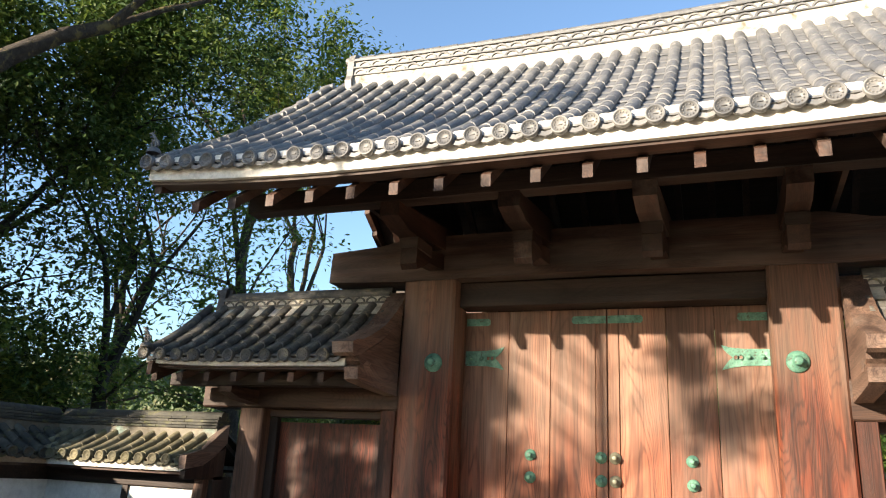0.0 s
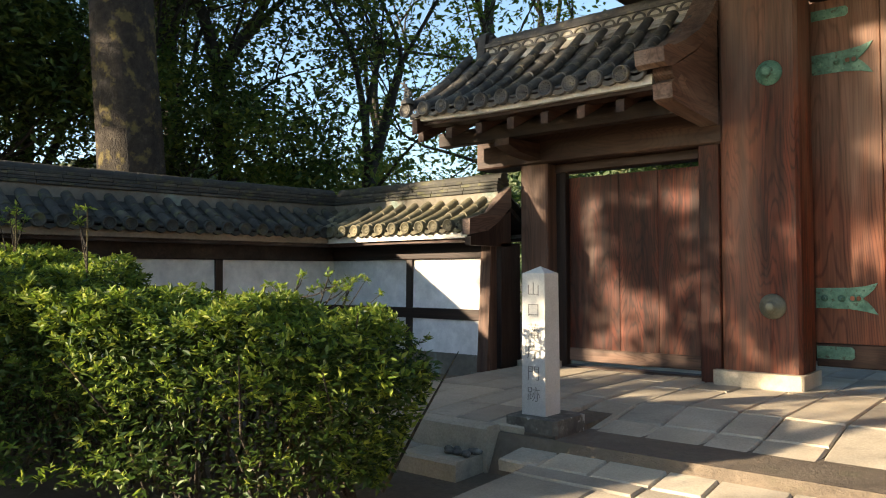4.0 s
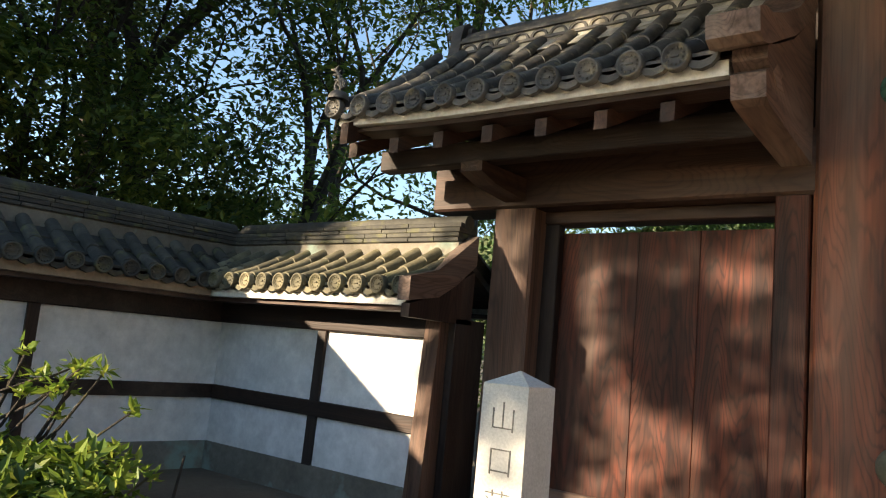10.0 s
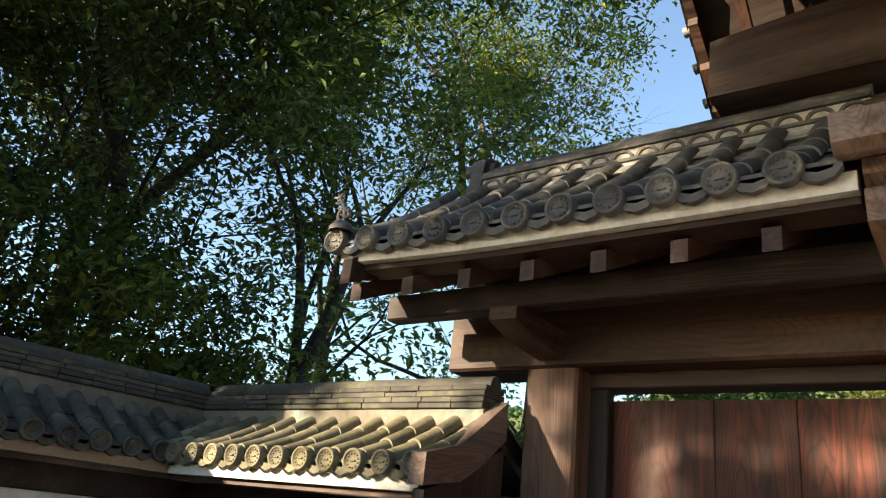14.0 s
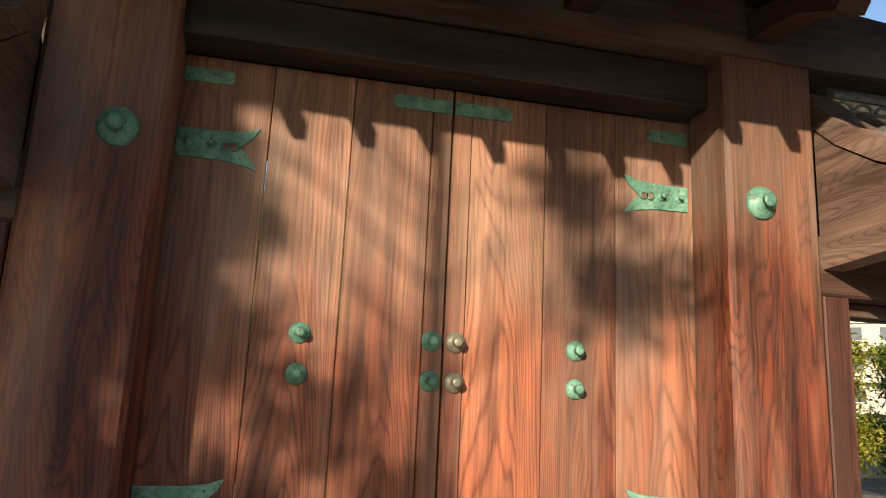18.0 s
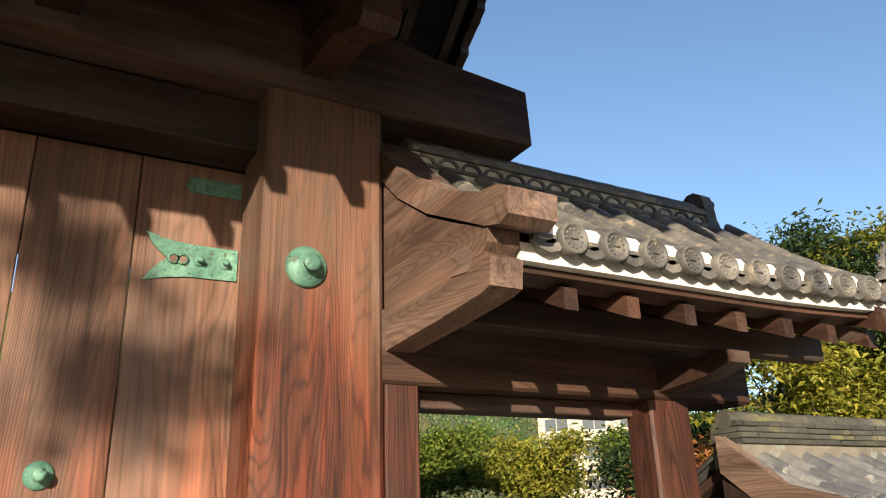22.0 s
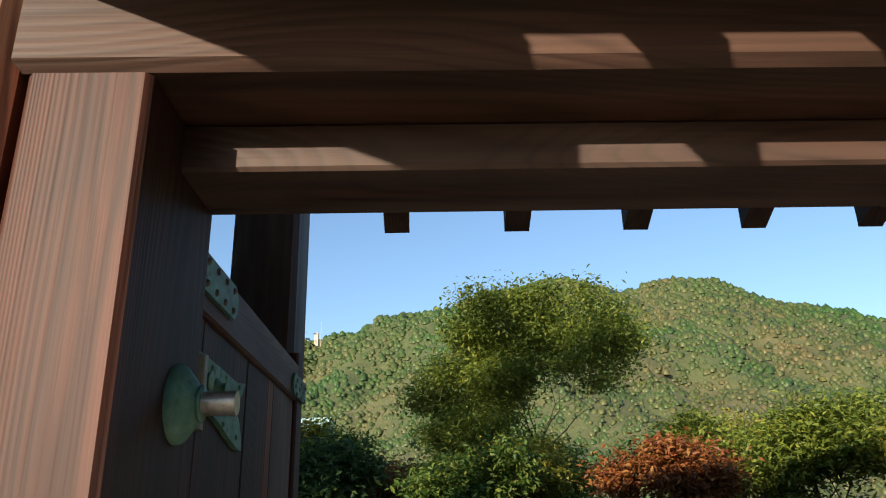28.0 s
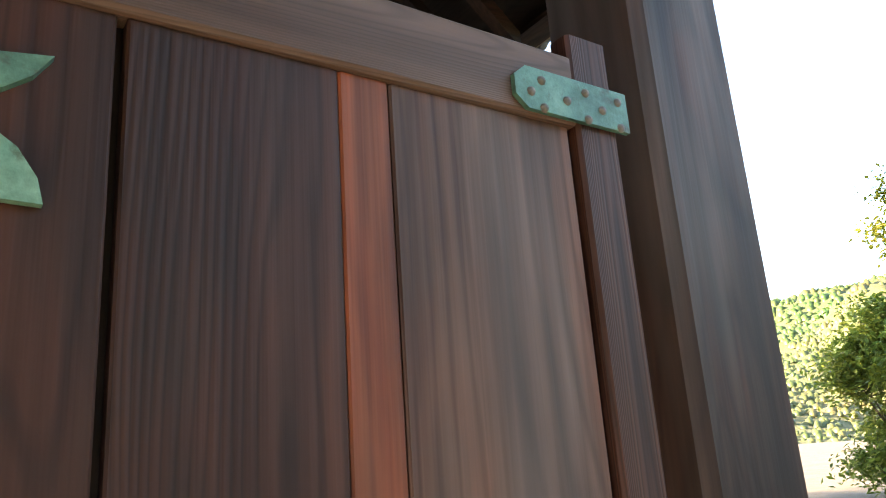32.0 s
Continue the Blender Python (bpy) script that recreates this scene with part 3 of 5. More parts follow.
def plate(parent, x0, x1, z0, z1, y, round_left=False, round_right=False):
    c = 0.025
    p = [(x0, z0), (x1, z0), (x1, z1), (x0, z1)]
    prof = []
    if round_left:
        prof += [(x0, z0 + c), (x0 + c, z0)]
    else:
        prof += [(x0, z0)]
    prof += [(x1 - c, z0), (x1, z0 + c), (x1, z1 - c), (x1 - c, z1)] if round_right else [(x1, z0), (x1, z1)]
    prof += [(x0 + c, z1), (x0, z1 - c)] if round_left else [(x0, z1)]
    pl = part("copper_plate", Geo().prism(prof, "y", y - 0.012, y), COPPER, parent, "green copper corner plate with nails")
    n = max(2, int((x1 - x0) / 0.075))
    for i in range(n):
        for z in (z0 + 0.02, z1 - 0.02):
            x = x0 + (i + 0.5) * (x1 - x0) / n
            part("nail_head", Geo().lathe([(0.008, 0), (0.006, 0.005), (0, 0.006)], Matrix.Translation((x, y - 0.012, z)) @ FRONT, 6), COPPER, pl)


DOOR_Y = 0.56
for s in (-1, 1):
    door = thing("gate_door", "closed tall door leaf of broad reddish cedar planks with green copper fittings", "door", (s * 1.0, DOOR_Y, 0.1), "leaves of the main gate")
    edges = [0.004, 0.152, 0.745, 1.325, 2.03]
    for i in range(4):
        a, b = sorted((s * (edges[i] + 0.003), s * (edges[i + 1] - 0.003)))
        off = -0.012 if i == 0 else 0.0
        g = Geo().beam("z", a, b, DOOR_Y + off, DOOR_Y + 0.06, 0.525, 3.99, 0.006)
        part("stile" if i == 0 else "plank", g, W_PLANK, door)
    part("bottom_rail", Geo().beam("x", *sorted((s * 0.004, s * 1.94)), DOOR_Y - 0.015, DOOR_Y + 0.06, 0.29, 0.522, 0.008), W_X, door)
    part("back_stile", Geo().beam("z", *sorted((s * -0.03, s * 0.15)) if s > 0 else (-0.15, -0.034), DOOR_Y + 0.062, DOOR_Y + 0.10, 0.30, 3.69, 0.006), W_DARKZ, door)
    part("top_rail", Geo().beam("x", *sorted((s * 0.004, s * 1.94)), DOOR_Y + 0.06, DOOR_Y + 0.10, 3.7, 3.99, 0.008), W_X, door)
    for x in (0.088, 1.0):
        for z in (2.093, 1.815):
            y = DOOR_Y - (0.012 if x < 0.5 else 0.0)
            mat, lab = (COPPER, "green copper door stud") if not (s > 0 and x < 0.5) else (BRONZE, "dull bronze door stud")
            part("door_stud", stud(0.074, 0.03, 0.10, Matrix.Translation((s * x, y, z)) @ FRONT), mat, door, lab)
    fishtail(door, s, s * 1.94, s * 1.39, 3.345, DOOR_Y)
    fishtail(door, s, s * 1.94, s * 1.39, 0.975, DOOR_Y)
    a, b = sorted((s * 0.012, s * 0.46))
    plate(door, a, b, 3.80, 3.90, DOOR_Y - 0.012, s < 0, s > 0)
    a, b = sorted((s * 1.60, s * 1.94))
    plate(door, a, b, 3.80, 3.90, DOOR_Y, s > 0, s < 0)
    plate(door, a, b, 0.37, 0.495, DOOR_Y - 0.015, s > 0, s < 0)
    a, b = sorted((s * 0.012, s * 0.42))
    plate(door, a, b, 0.37, 0.495, DOOR_Y - 0.015, s < 0, s > 0)

# ---- roofs ----


def frame_of(ox, oy, ux, uy):
    """Local u along (ux, uy), v to its left, z up."""
    u = Vector((ux, uy, 0)).normalized()
    return Matrix(((u.x, -u.y, 0, ox), (u.y, u.x, 0, oy), (0, 0, 1, 0), (0, 0, 0, 1)))


def bent(g, m):
    g.v = [tuple(m @ Vector(p)) for p in g.v]
    return g


def crest_disc(r):
    """An eave tile's round face with a rim, a ring of beads and a bar; it faces local +y."""
    g = Geo()
    m = Matrix.Rotation(radians(-90), 4, "X")
    g.lathe([(r, -0.05), (r, 0.006), (r * 0.9, 0.010), (r * 0.80, 0.006), (r * 0.76, -0.004), (0, -0.004)], m, 20)
    for i in range(11):
        a = 2 * math.pi * i / 11
        c = Matrix.Translation((r * 0.58 * math.cos(a), -0.004, r * 0.58 * math.sin(a))) @ m
        g.lathe([(r * 0.11, 0), (r * 0.07, 0.007), (0, 0.009)], c, 6)
    g.beam("x", -r * 0.26, r * 0.26, -0.004, 0.006, -r * 0.07, r * 0.07, 0.002)
    return g


def roof_face(parent, m, u0, u1, V, z_e, z_r, sag, step, r, mat, seg, lift=None, near=99, v0=0.16, drop=0.0, rng=None, white=0.11, mortar=True, board=None, skip=None):
    """One slope of a roof in the old style: rows of round tiles over concave pans, eave discs, white eave board."""
    lift = lift or (lambda u: 0.0)
    rng = rng or random.Random(7)

    def zf(v):
        s = v / V
        return z_r + (z_e - z_r) * s - sag * 4 * s * (1 - s)
    cols = max(2, round((u1 - u0) / step))
    du = (u1 - u0) / cols
    n = max(2, round((V - v0) / seg))
    vs = [v0 + (V - v0) * i / n for i in range(n + 1)]
    # deck
    g = Geo()
    nu = 24
    us = [u0 + (u1 - u0) * i / nu for i in range(nu + 1)]
    for up, lo in ((0.0, 0.05),):
        for i in range(nu):
            for j in range(n):
                va_, vb_ = vs[j], min(vs[j + 1], V - 0.14)
                a = [(us[i], va_), (us[i + 1], va_), (us[i + 1], vb_), (us[i], vb_)]
                top = [(u, v, zf(v) + lift(u) - 0.045) for u, v in a]
                bot = [(u, v, zf(v) + lift(u) - 0.11) for u, v in a]
                g.put(top + bot, [(0, 1, 2, 3), (7, 6, 5, 4), (0, 4, 5, 1), (1, 5, 6, 2), (2, 6, 7, 3), (3, 7, 4, 0)])
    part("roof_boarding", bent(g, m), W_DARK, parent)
    # pans
    g = Geo()
    for c in range(cols):
        for j in range(n):
            w = du * 0.5
            uc = u0 + (c + 0.5) * du
            jig = rng.uniform(-0.006, 0.006)
            pts = []
            for v, up in ((vs[j], 0.0), (vs[j + 1] + 0.02, 0.028)):
                for a, dz in ((-1, 0.05), (-0.5, 0.008), (0.5, 0.008), (1, 0.05)):
                    pts.append((uc + a * w, v, zf(min(v, V)) + lift(uc) + dz + up + jig - 0.03))
            lowp = [(p[0], p[1], p[2] - 0.022) for p in pts[4:]]
            g.put(pts + lowp, [(0, 1, 5, 4), (1, 2, 6, 5), (2, 3, 7, 6), (4, 5, 9, 8), (5, 6, 10, 9), (6, 7, 11, 10)])
    tagged(part("pan_tiles", bent(g, m), mat, parent), kind="stuff")
    # round tiles
    shared = []
    for j in range(n):
        g = Geo()
        k = 7
        pts = []
        for v, rr, up in ((vs[j] - 0.02, r * 0.95, 0.010), (vs[j + 1], r, 0.017), (vs[j + 1], r * 0.80, 0.017)):
            for i in range(k + 1):
                a = math.pi * i / k
                pts.append((rr * math.cos(a), v, zf(max(v, 0)) + rr * math.sin(a) + up - 0.005))
        k1 = k + 1
        g.put(pts, [(i, i + 1, k1 + i + 1, k1 + i) for i in range(k)], True)
        g.put(pts, [(k1 + i, k1 + i + 1, 2 * k1 + i + 1, 2 * k1 + i) for i in range(k)])
        shared.append(g)
    meshes = [s.mesh("round_tile", mat) for s in shared]
    rest = Geo()
    count = 0
    for c in range(cols + 1):
        u = u0 + c * du
        for j in range(n):
            tilt = Matrix.Translation((u + rng.uniform(-0.006, 0.006), 0, lift(u) + rng.uniform(-0.004, 0.006)))
            if n - j <= near and count < 300:
                piece("round_tile", meshes[j], parent, m @ tilt)
                count += 1
            else:
                rest.put([m @ (tilt @ Vector(p)) for p in shared[j].v], shared[j].f, True)
    if rest.v:
        tagged(part("upper_round_tiles", rest, mat, parent), kind="stuff")
    disc = crest_disc(r * 1.1).mesh("eave_disc", mat)
    g = Geo()
    w = du * 0.5 - r * 0.55
    arc = [(-w, 0.03), (-w * 0.6, -0.012), (0, -0.028), (w * 0.6, -0.012), (w, 0.03), (w, -0.016), (w * 0.6, -0.058), (0, -0.075), (-w * 0.6, -0.058), (-w, -0.016)]
    g.prism([(p, q - 0.012) for p, q in arc[::-1]], "y", -0.03, 0.012)
    cres = g.mesh("eave_pan", mat)
    fill = Geo().prism([(p, q) for p, q in ((-w, 0.018), (-w * 0.6, -0.024), (0, -0.04), (w * 0.6, -0.024), (w, 0.018), (w * 0.6, 0.05), (-w * 0.6, 0.05))], "y", -0.05, -0.004).mesh("eave_mortar", EAVE_WHITE)
    ze = zf(V)
    for c in range(cols + 1):
        u = u0 + c * du
        if skip is None or abs(u - skip) > 0.05:
            piece("eave_disc", disc, parent, m @ Matrix.Translation((u, V + 0.06, ze + lift(u) - 0.004)) @ Matrix.Rotation(rng.uniform(-0.05, 0.05), 4, "Z"))
        if c < cols:
            piece("eave_pan", cres, parent, m @ Matrix.Translation((u + du / 2, V + 0.02, ze + lift(u) - 0.006)))
            if mortar:
                piece("eave_mortar", fill, parent, m @ Matrix.Translation((u + du / 2, V + 0.01, ze + lift(u) + 0.03)))
    # white eave board and the brown board under it
    for name, mat_, lo, hi, va, vb in (("eave_board", board or EAVE_WHITE, -0.06 - white, -0.036, V - 0.13, V - 0.03), ("under_eave_board", W_X, -0.10 - white, -0.063 - white, V - 0.30, V - 0.09)):
        g = Geo()
        for i in range(nu):
            a, b = us[i], us[i + 1]
            la, lb = ze + lift(a), ze + lift(b)
            q = [(a, va, la + lo), (b, va, lb + lo), (b, vb, lb + lo), (a, vb, la + lo), (a, va, la + hi), (b, va, lb + hi), (b, vb, lb + hi), (a, vb, la + hi)]
            f = [(3, 2, 1, 0), (4, 5, 6, 7), (2, 3, 7, 6), (0, 1, 5, 4)]
            f += [(0, 4, 7, 3)] if i == 0 else []
            f += [(1, 2, 6, 5)] if i == nu - 1 else []
            g.put(q, f)
        part(name, bent(g, m), mat_, parent)
    return zf, ze


def rafters(parent, m, us, v_in, z_in, v_out, z_out, w=0.09, h=0.11, lift=None, end=None):
    for u in us:
        dz = lift(u) if lift else 0.0
        g = Geo().prism([(v_in, z_in - h + dz), (v_out, z_out - h + dz), (v_out, z_out + dz), (v_in, z_in + dz)], "x", u - w / 2, u + w / 2)
        part("rafter", bent(g, m), W_Y, parent)


def ridge(parent, m, u0, u1, z0, w, rows, mat, scallop=0.2, lift=None, top_r=0.09):
    """A ridge: mortar course, rows of arched half tiles, flat courses and a round cap. m: local u along it."""
    lift = lift or (lambda u: 0.0)
    n = 20
    us = [u0 + (u1 - u0) * i / n for i in range(n + 1)]

    def course(name, wd, za, zb, mat_):
        g = Geo()
        for i in range(n):
            a, b = us[i], us[i + 1]
            la, lb = lift(a), lift(b)
            q = [(a, -wd, za + la), (b, -wd, za + lb), (b, wd, za + lb), (a, wd, za + la), (a, -wd, zb + la), (b, -wd, zb + lb), (b, wd, zb + lb), (a, wd, zb + la)]
            f = [(3, 2, 1, 0), (4, 5, 6, 7), (0, 1, 5, 4), (2, 3, 7, 6)] + ([(0, 4, 7, 3)] if i == 0 else []) + ([(1, 2, 6, 5)] if i == n - 1 else [])
            g.put(q, f)
        part(name, bent(g, m), mat_, parent)
    z = z0
    low = 0.02 if rows == 1 else 0.06
    course("ridge_mortar", w * 0.92, z - 0.25, z + low, RIDGE_MORTAR)
    z += low
    course("ridge_course", w * 1.08, z, z + 0.024, mat)
    z += 0.024
    half = Geo()
    rr = scallop * 0.5
    arc = [(rr * math.cos(math.pi * i / 8), rr * 0.85 * math.sin(math.pi * i / 8)) for i in range(9)]
    arc += [(0.72 * p, 0.72 * q) for p, q in arc[::-1]]
    for sy in (-1, 1):
        half.prism(arc, "y", *sorted((sy * w * 0.9, sy * w * 1.03)))
    hm = half.mesh("arched_tile", mat)
    for k in range(rows):
        hh = rr * 0.9
        course("ridge_mortar", w * 0.9, z, z + hh, RIDGE_MORTAR)
        c = max(1, int((u1 - u0) / scallop))
        for i in range(c):
            u = u0 + (i + 0.5 + 0.25 * (k % 2)) * (u1 - u0) / c
            if u < u1 - rr * 0.4:
                piece("arched_tile", hm, parent, m @ Matrix.Translation((u, 0, z + lift(u))))
        z += hh
        course("ridge_course", w * 1.12, z, z + 0.028, mat)
        z += 0.028
    course("ridge_course", w * 1.0, z, z + 0.03, mat)
    z += 0.03
    count = max(1, round((u1 - u0) / 0.3))
    cap = Geo().tube((-(u1 - u0) / count / 2, 0, 0), ((u1 - u0) / count / 2 + 0.01, 0, 0), top_r * 0.95, top_r, 10).mesh("ridge_cap", mat)
    for i in range(count):
        u = u0 + (i + 0.5) * (u1 - u0) / count
        piece("ridge_cap", cap, parent, m @ Matrix.Translation((u, 0, z + top_r * 0.3 + lift(u))))
    return z + top_r


def end_tile(parent, m, u, sgn, z0, z1, w, mat):
    """The ornamental end block of a ridge, stepped, with a round boss."""
    g = Geo()
    prof = [(-w * 1.25, z0 - 0.15), (w * 1.25, z0 - 0.15), (w * 1.45, z0), (w * 1.2, z0 + 0.1), (w * 1.15, z1 - 0.14), (w * 0.9, z1), (w * 0.3, z1 + 0.05), (-w * 0.3, z1 + 0.05), (-w * 0.9, z1), (-w * 1.15, z1 - 0.14), (-w * 1.2, z0 + 0.1), (-w * 1.45, z0)]
    g.prism(prof, "x", *sorted((u, u + sgn * 0.12)))
    g.lathe([(w * 0.6, 0), (w * 0.6, 0.03), (w * 0.4, 0.05), (0, 0.06)], Matrix.Translation((u + sgn * 0.12, 0, (z0 + z1) / 2)) @ Matrix.Rotation(sgn * radians(90), 4, "Y"), 12)
    g.tube((u - 0.05 * sgn, 0, z1 - 0.04), (u + sgn * 0.24, 0, z1 - 0.02), w * 0.42, w * 0.42, 10)
    part("ridge_end_tile", bent(g, m), mat, parent)


def finial(parent, at, mat, sx):
    """A curled wave-shaped corner ornament on a round tile cap."""
    g = Geo()
    pts = []
    for i in range(15):
        a = i / 14
        ang = radians(200 - 330 * a)
        rad = 0.055 * (1 - 0.25 * a)
        pts.append(Vector((sx * rad * math.cos(ang), 0, 0.05 + rad * math.sin(ang))))
    for i in range(14):
        g.tube(pts[i], pts[i + 1], 0.018, 0.018, 6)
    p = pts[-1]
    q = p + Vector((sx * 0.03, 0, 0.10))
    t = q + Vector((sx * 0.07, 0, 0.09))
    g.tube(p, q, 0.022, 0.02, 6).tube(q, t, 0.02, 0.012, 6)
    for k in range(4):
        c = p.lerp(t, 0.2 + 0.24 * k)
        g.tube(c, c + Vector((sx * 0.05, 0, 0.012)), 0.014, 0.009, 6)
        g.tube(c, c + Vector((-sx * 0.03, 0, 0.035)), 0.013, 0.006, 6)
    base = Geo().lathe([(0.085, -0.03), (0.085, 0.0), (0.06, 0.035), (0, 0.05)], Matrix.Translation(at), 14)
    part("corner_cap", base, mat, parent)
    part("finial", bent(g, Matrix.Translation(Vector(at) + Vector((0, 0, 0.04)))), mat, parent, "curled wave-shaped roof finial")


main_roof = thing("main_gate_roof", "large concave roof of grey round tiles with a patterned ridge", "roof", (0, 0.9, 5.0))


def main_lift(u):
    return 0.16 * max(0.0, abs(u) / 4.85 - 0.35) ** 2 * 2.2


MF = frame_of(0, 0.9, -1, 0)
MB = frame_of(0, 0.9, 1, 0)
roof_face(main_roof, MF, -4.72, 4.72, 3.85, 4.96, 8.05, 0.17, 0.29, 0.082, TILE, 0.31, main_lift, near=9, white=0.14)
roof_face(main_roof, MB, -4.72, 4.72, 3.85, 4.73, 8.05, 0.17, 0.29, 0.082, TILE, 0.45, main_lift, near=1, mortar=False, white=0.05, board=TAN_BOARD)
RAFT = [-4.62 + 0.4975 * i for i in range(20)]
rafters(main_roof, MF, [-u for u in RAFT[1:-1]], 0.15, 7.40, 3.66, 4.635, 0.10, 0.13)
rafters(main_roof, MB, RAFT[1:-1], 0.15, 7.40, 3.46, 4.52, 0.10, 0.13)
ridge(main_roof, frame_of(0, 0.9, 1, 0), -4.25, 4.25, 8.05, 0.17, 2, TILE, 0.24, lambda u: 0.10 * (abs(u) / 4.25) ** 2, 0.10)
end_tile(main_roof, frame_of(0, 0.9, 1, 0), 4.25, 1, 8.1, 8.62, 0.17, TILE)
end_tile(main_roof, frame_of(0, 0.9, 1, 0), -4.25, -1, 8.1, 8.62, 0.17, TILE)
for s in (-1, 1):
    for fr, n in ((MF, -1), (MB, 1)):
        g = Geo()
        for i in range(10):
            va, vb = 3.72 * i / 10, 3.72 * (i + 1) / 10
            def zz(v):
                q = v / 3.85
                return 8.05 + (4.96 - 8.05) * q - 0.17 * 4 * q * (1 - q) + main_lift(4.7)
            g.prism([(va, zz(va) - 0.50), (vb, zz(vb) - 0.42), (vb, zz(vb) - 0.10), (va, zz(va) - 0.10)], "x", *sorted((s * n * 4.60, s * n * 4.70)))
        part("barge_board", bent(g, fr), W_X, main_roof)
        g = Geo()
        for i in range(12):
            v = 0.15 + 3.6 * i / 11
            g.tube((s * n * 4.62, v, zz(v) + 0.03), (s * n * 4.86, v, zz(v) - 0.01), 0.062, 0.062, 8)
        tagged(part("verge_tiles", bent(g, fr), TILE, main_roof), kind="stuff")
    finial(main_roof, (s * 4.72, -2.92, 5.26), TILE, s)

# ---- side gates ----


def side_gate(s, fr_roof_label):
    def X(a, b):
        return sorted((s * a, s * b))
    fr = thing("side_gate", "low timber side gate frame beside the main pillar", "gate", (s * 3.9, 0.2, 0))
    part("jamb", Geo().beam("z", *X(2.715, 2.935), 0.03, 0.46, 0.09, 2.565, 0.012), W_PILLAR if s < 0 else W_JAMB, fr, "reddish jamb with a knot")
    part("outer_post", Geo().beam("z", *X(4.79, 5.18), 0.03, 0.30, 0.17, 2.565, 0.02), W_JAMB if s > 0 else W_GREY, fr, "weathered post with pale grain")
    part("post_base", Geo().beam("z", *X(4.73, 5.24), -0.03, 0.50, -0.02, 0.17, 0.015), GRANITE, fr)
    part("head_beam", Geo().beam("x", *X(2.69, 5.84), 0.02, 0.46, 2.57, 3.02, 0.02), W_X, fr, "thick dark head beam")
    part("door_head", Geo().beam("x", *X(2.936, 4.789), 0.22, 0.45, 2.465, 2.569, 0.008), W_X, fr)
    part("sill", Geo().beam("x", *X(2.936, 4.789), 0.24, 0.44, 0.06, 0.125, 0.01), W_DARK, fr)
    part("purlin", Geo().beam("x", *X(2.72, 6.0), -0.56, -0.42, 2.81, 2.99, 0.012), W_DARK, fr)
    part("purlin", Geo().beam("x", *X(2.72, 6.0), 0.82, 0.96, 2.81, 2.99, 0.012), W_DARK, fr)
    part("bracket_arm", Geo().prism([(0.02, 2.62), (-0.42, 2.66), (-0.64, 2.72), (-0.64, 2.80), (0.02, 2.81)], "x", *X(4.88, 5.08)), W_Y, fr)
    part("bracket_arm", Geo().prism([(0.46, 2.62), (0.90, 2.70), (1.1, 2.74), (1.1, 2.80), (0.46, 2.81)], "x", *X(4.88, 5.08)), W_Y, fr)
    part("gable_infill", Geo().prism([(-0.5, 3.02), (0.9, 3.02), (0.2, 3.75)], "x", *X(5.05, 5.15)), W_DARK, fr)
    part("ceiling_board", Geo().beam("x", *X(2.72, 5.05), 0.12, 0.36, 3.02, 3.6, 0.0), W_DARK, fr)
    # corbel and curved bargeboard against the main pillar
    prof = [(0.03, 2.76), (-0.60, 2.79), (-1.05, 2.82), (-1.13, 2.84), (-1.15, 2.98), (-1.08, 3.02), (-1.13, 3.06), (-1.14, 3.13), (-0.90, 3.23), (-0.55, 3.40), (-0.20, 3.64), (0.03, 3.85)]
    part("corbel", Geo().prism(prof, "x", *X(2.712, 2.90)), W_GREYY, fr, "carved bleached corbel")
    part("corbel_scroll", Geo().prism([(-0.78, 2.98), (-0.94, 2.96), (-1.02, 3.02), (-0.94, 3.09), (-0.80, 3.08), (-0.86, 3.03)], "x", *X(2.706, 2.714)), W_GREYY, fr)
    top = [(0.16, 4.22), (0.08, 4.15), (-0.15, 3.90), (-0.47, 3.64), (-0.84, 3.44), (-1.10, 3.33), (-1.24, 3.31), (-1.35, 3.26)]
    low = [(-1.33, 3.13), (-1.26, 3.10), (-1.12, 3.14), (-0.90, 3.25), (-0.55, 3.42), (-0.19, 3.66), (0.10, 3.93), (0.16, 3.99)]
    part("barge_board", Geo().prism(top + low, "x", *X(2.70, 2.985)), W_GREYY, fr, "curved bleached bargeboard")
    outer = [(0.2, 3.86), (-0.2, 3.58), (-0.7, 3.28), (-1.15, 3.05), (-1.15, 2.88), (-0.7, 3.08), (-0.2, 3.36), (0.2, 3.62)]
    part("barge_board", Geo().prism(outer, "x", *X(5.84, 5.92)), W_X, fr)
    part("barge_board", Geo().prism([(0.4 - a, b) for a, b in outer], "x", *X(5.84, 5.92)), W_X, fr)
    roof = thing("side_gate_roof", fr_roof_label, "roof", (s * 4.5, 0.2, 3.0), "side gate roofs")
    mf, mb = frame_of(s * 4.5, 0.2, -1, 0), frame_of(s * 4.5, 0.2, 1, 0)
    n = -1 * s
    lo, hi = sorted((n * (2.925 - 4.5), n * (6.0 - 4.5)))
    lo_b, hi_b = sorted((s * (2.925 - 4.5), s * (6.0 - 4.5)))

    def lf(u):
        return 0.05 * max(0.0, (u * n) / 1.5) ** 2
    roof_face(roof, mf, lo, hi, 1.33, 3.135, 4.13, 0.075, 0.272, 0.078, TILE_WARM, 0.24, lf, rng=random.Random(3 + s), mortar=s > 0, white=0.07, skip=(2.925 - 4.5) * n)
    roof_face(roof, mb, lo_b, hi_b, 1.36, 3.115, 4.13, 0.075, 0.265, 0.078, TILE_WARM, 0.24, None, near=1, mortar=False, rng=random.Random(5 + s))
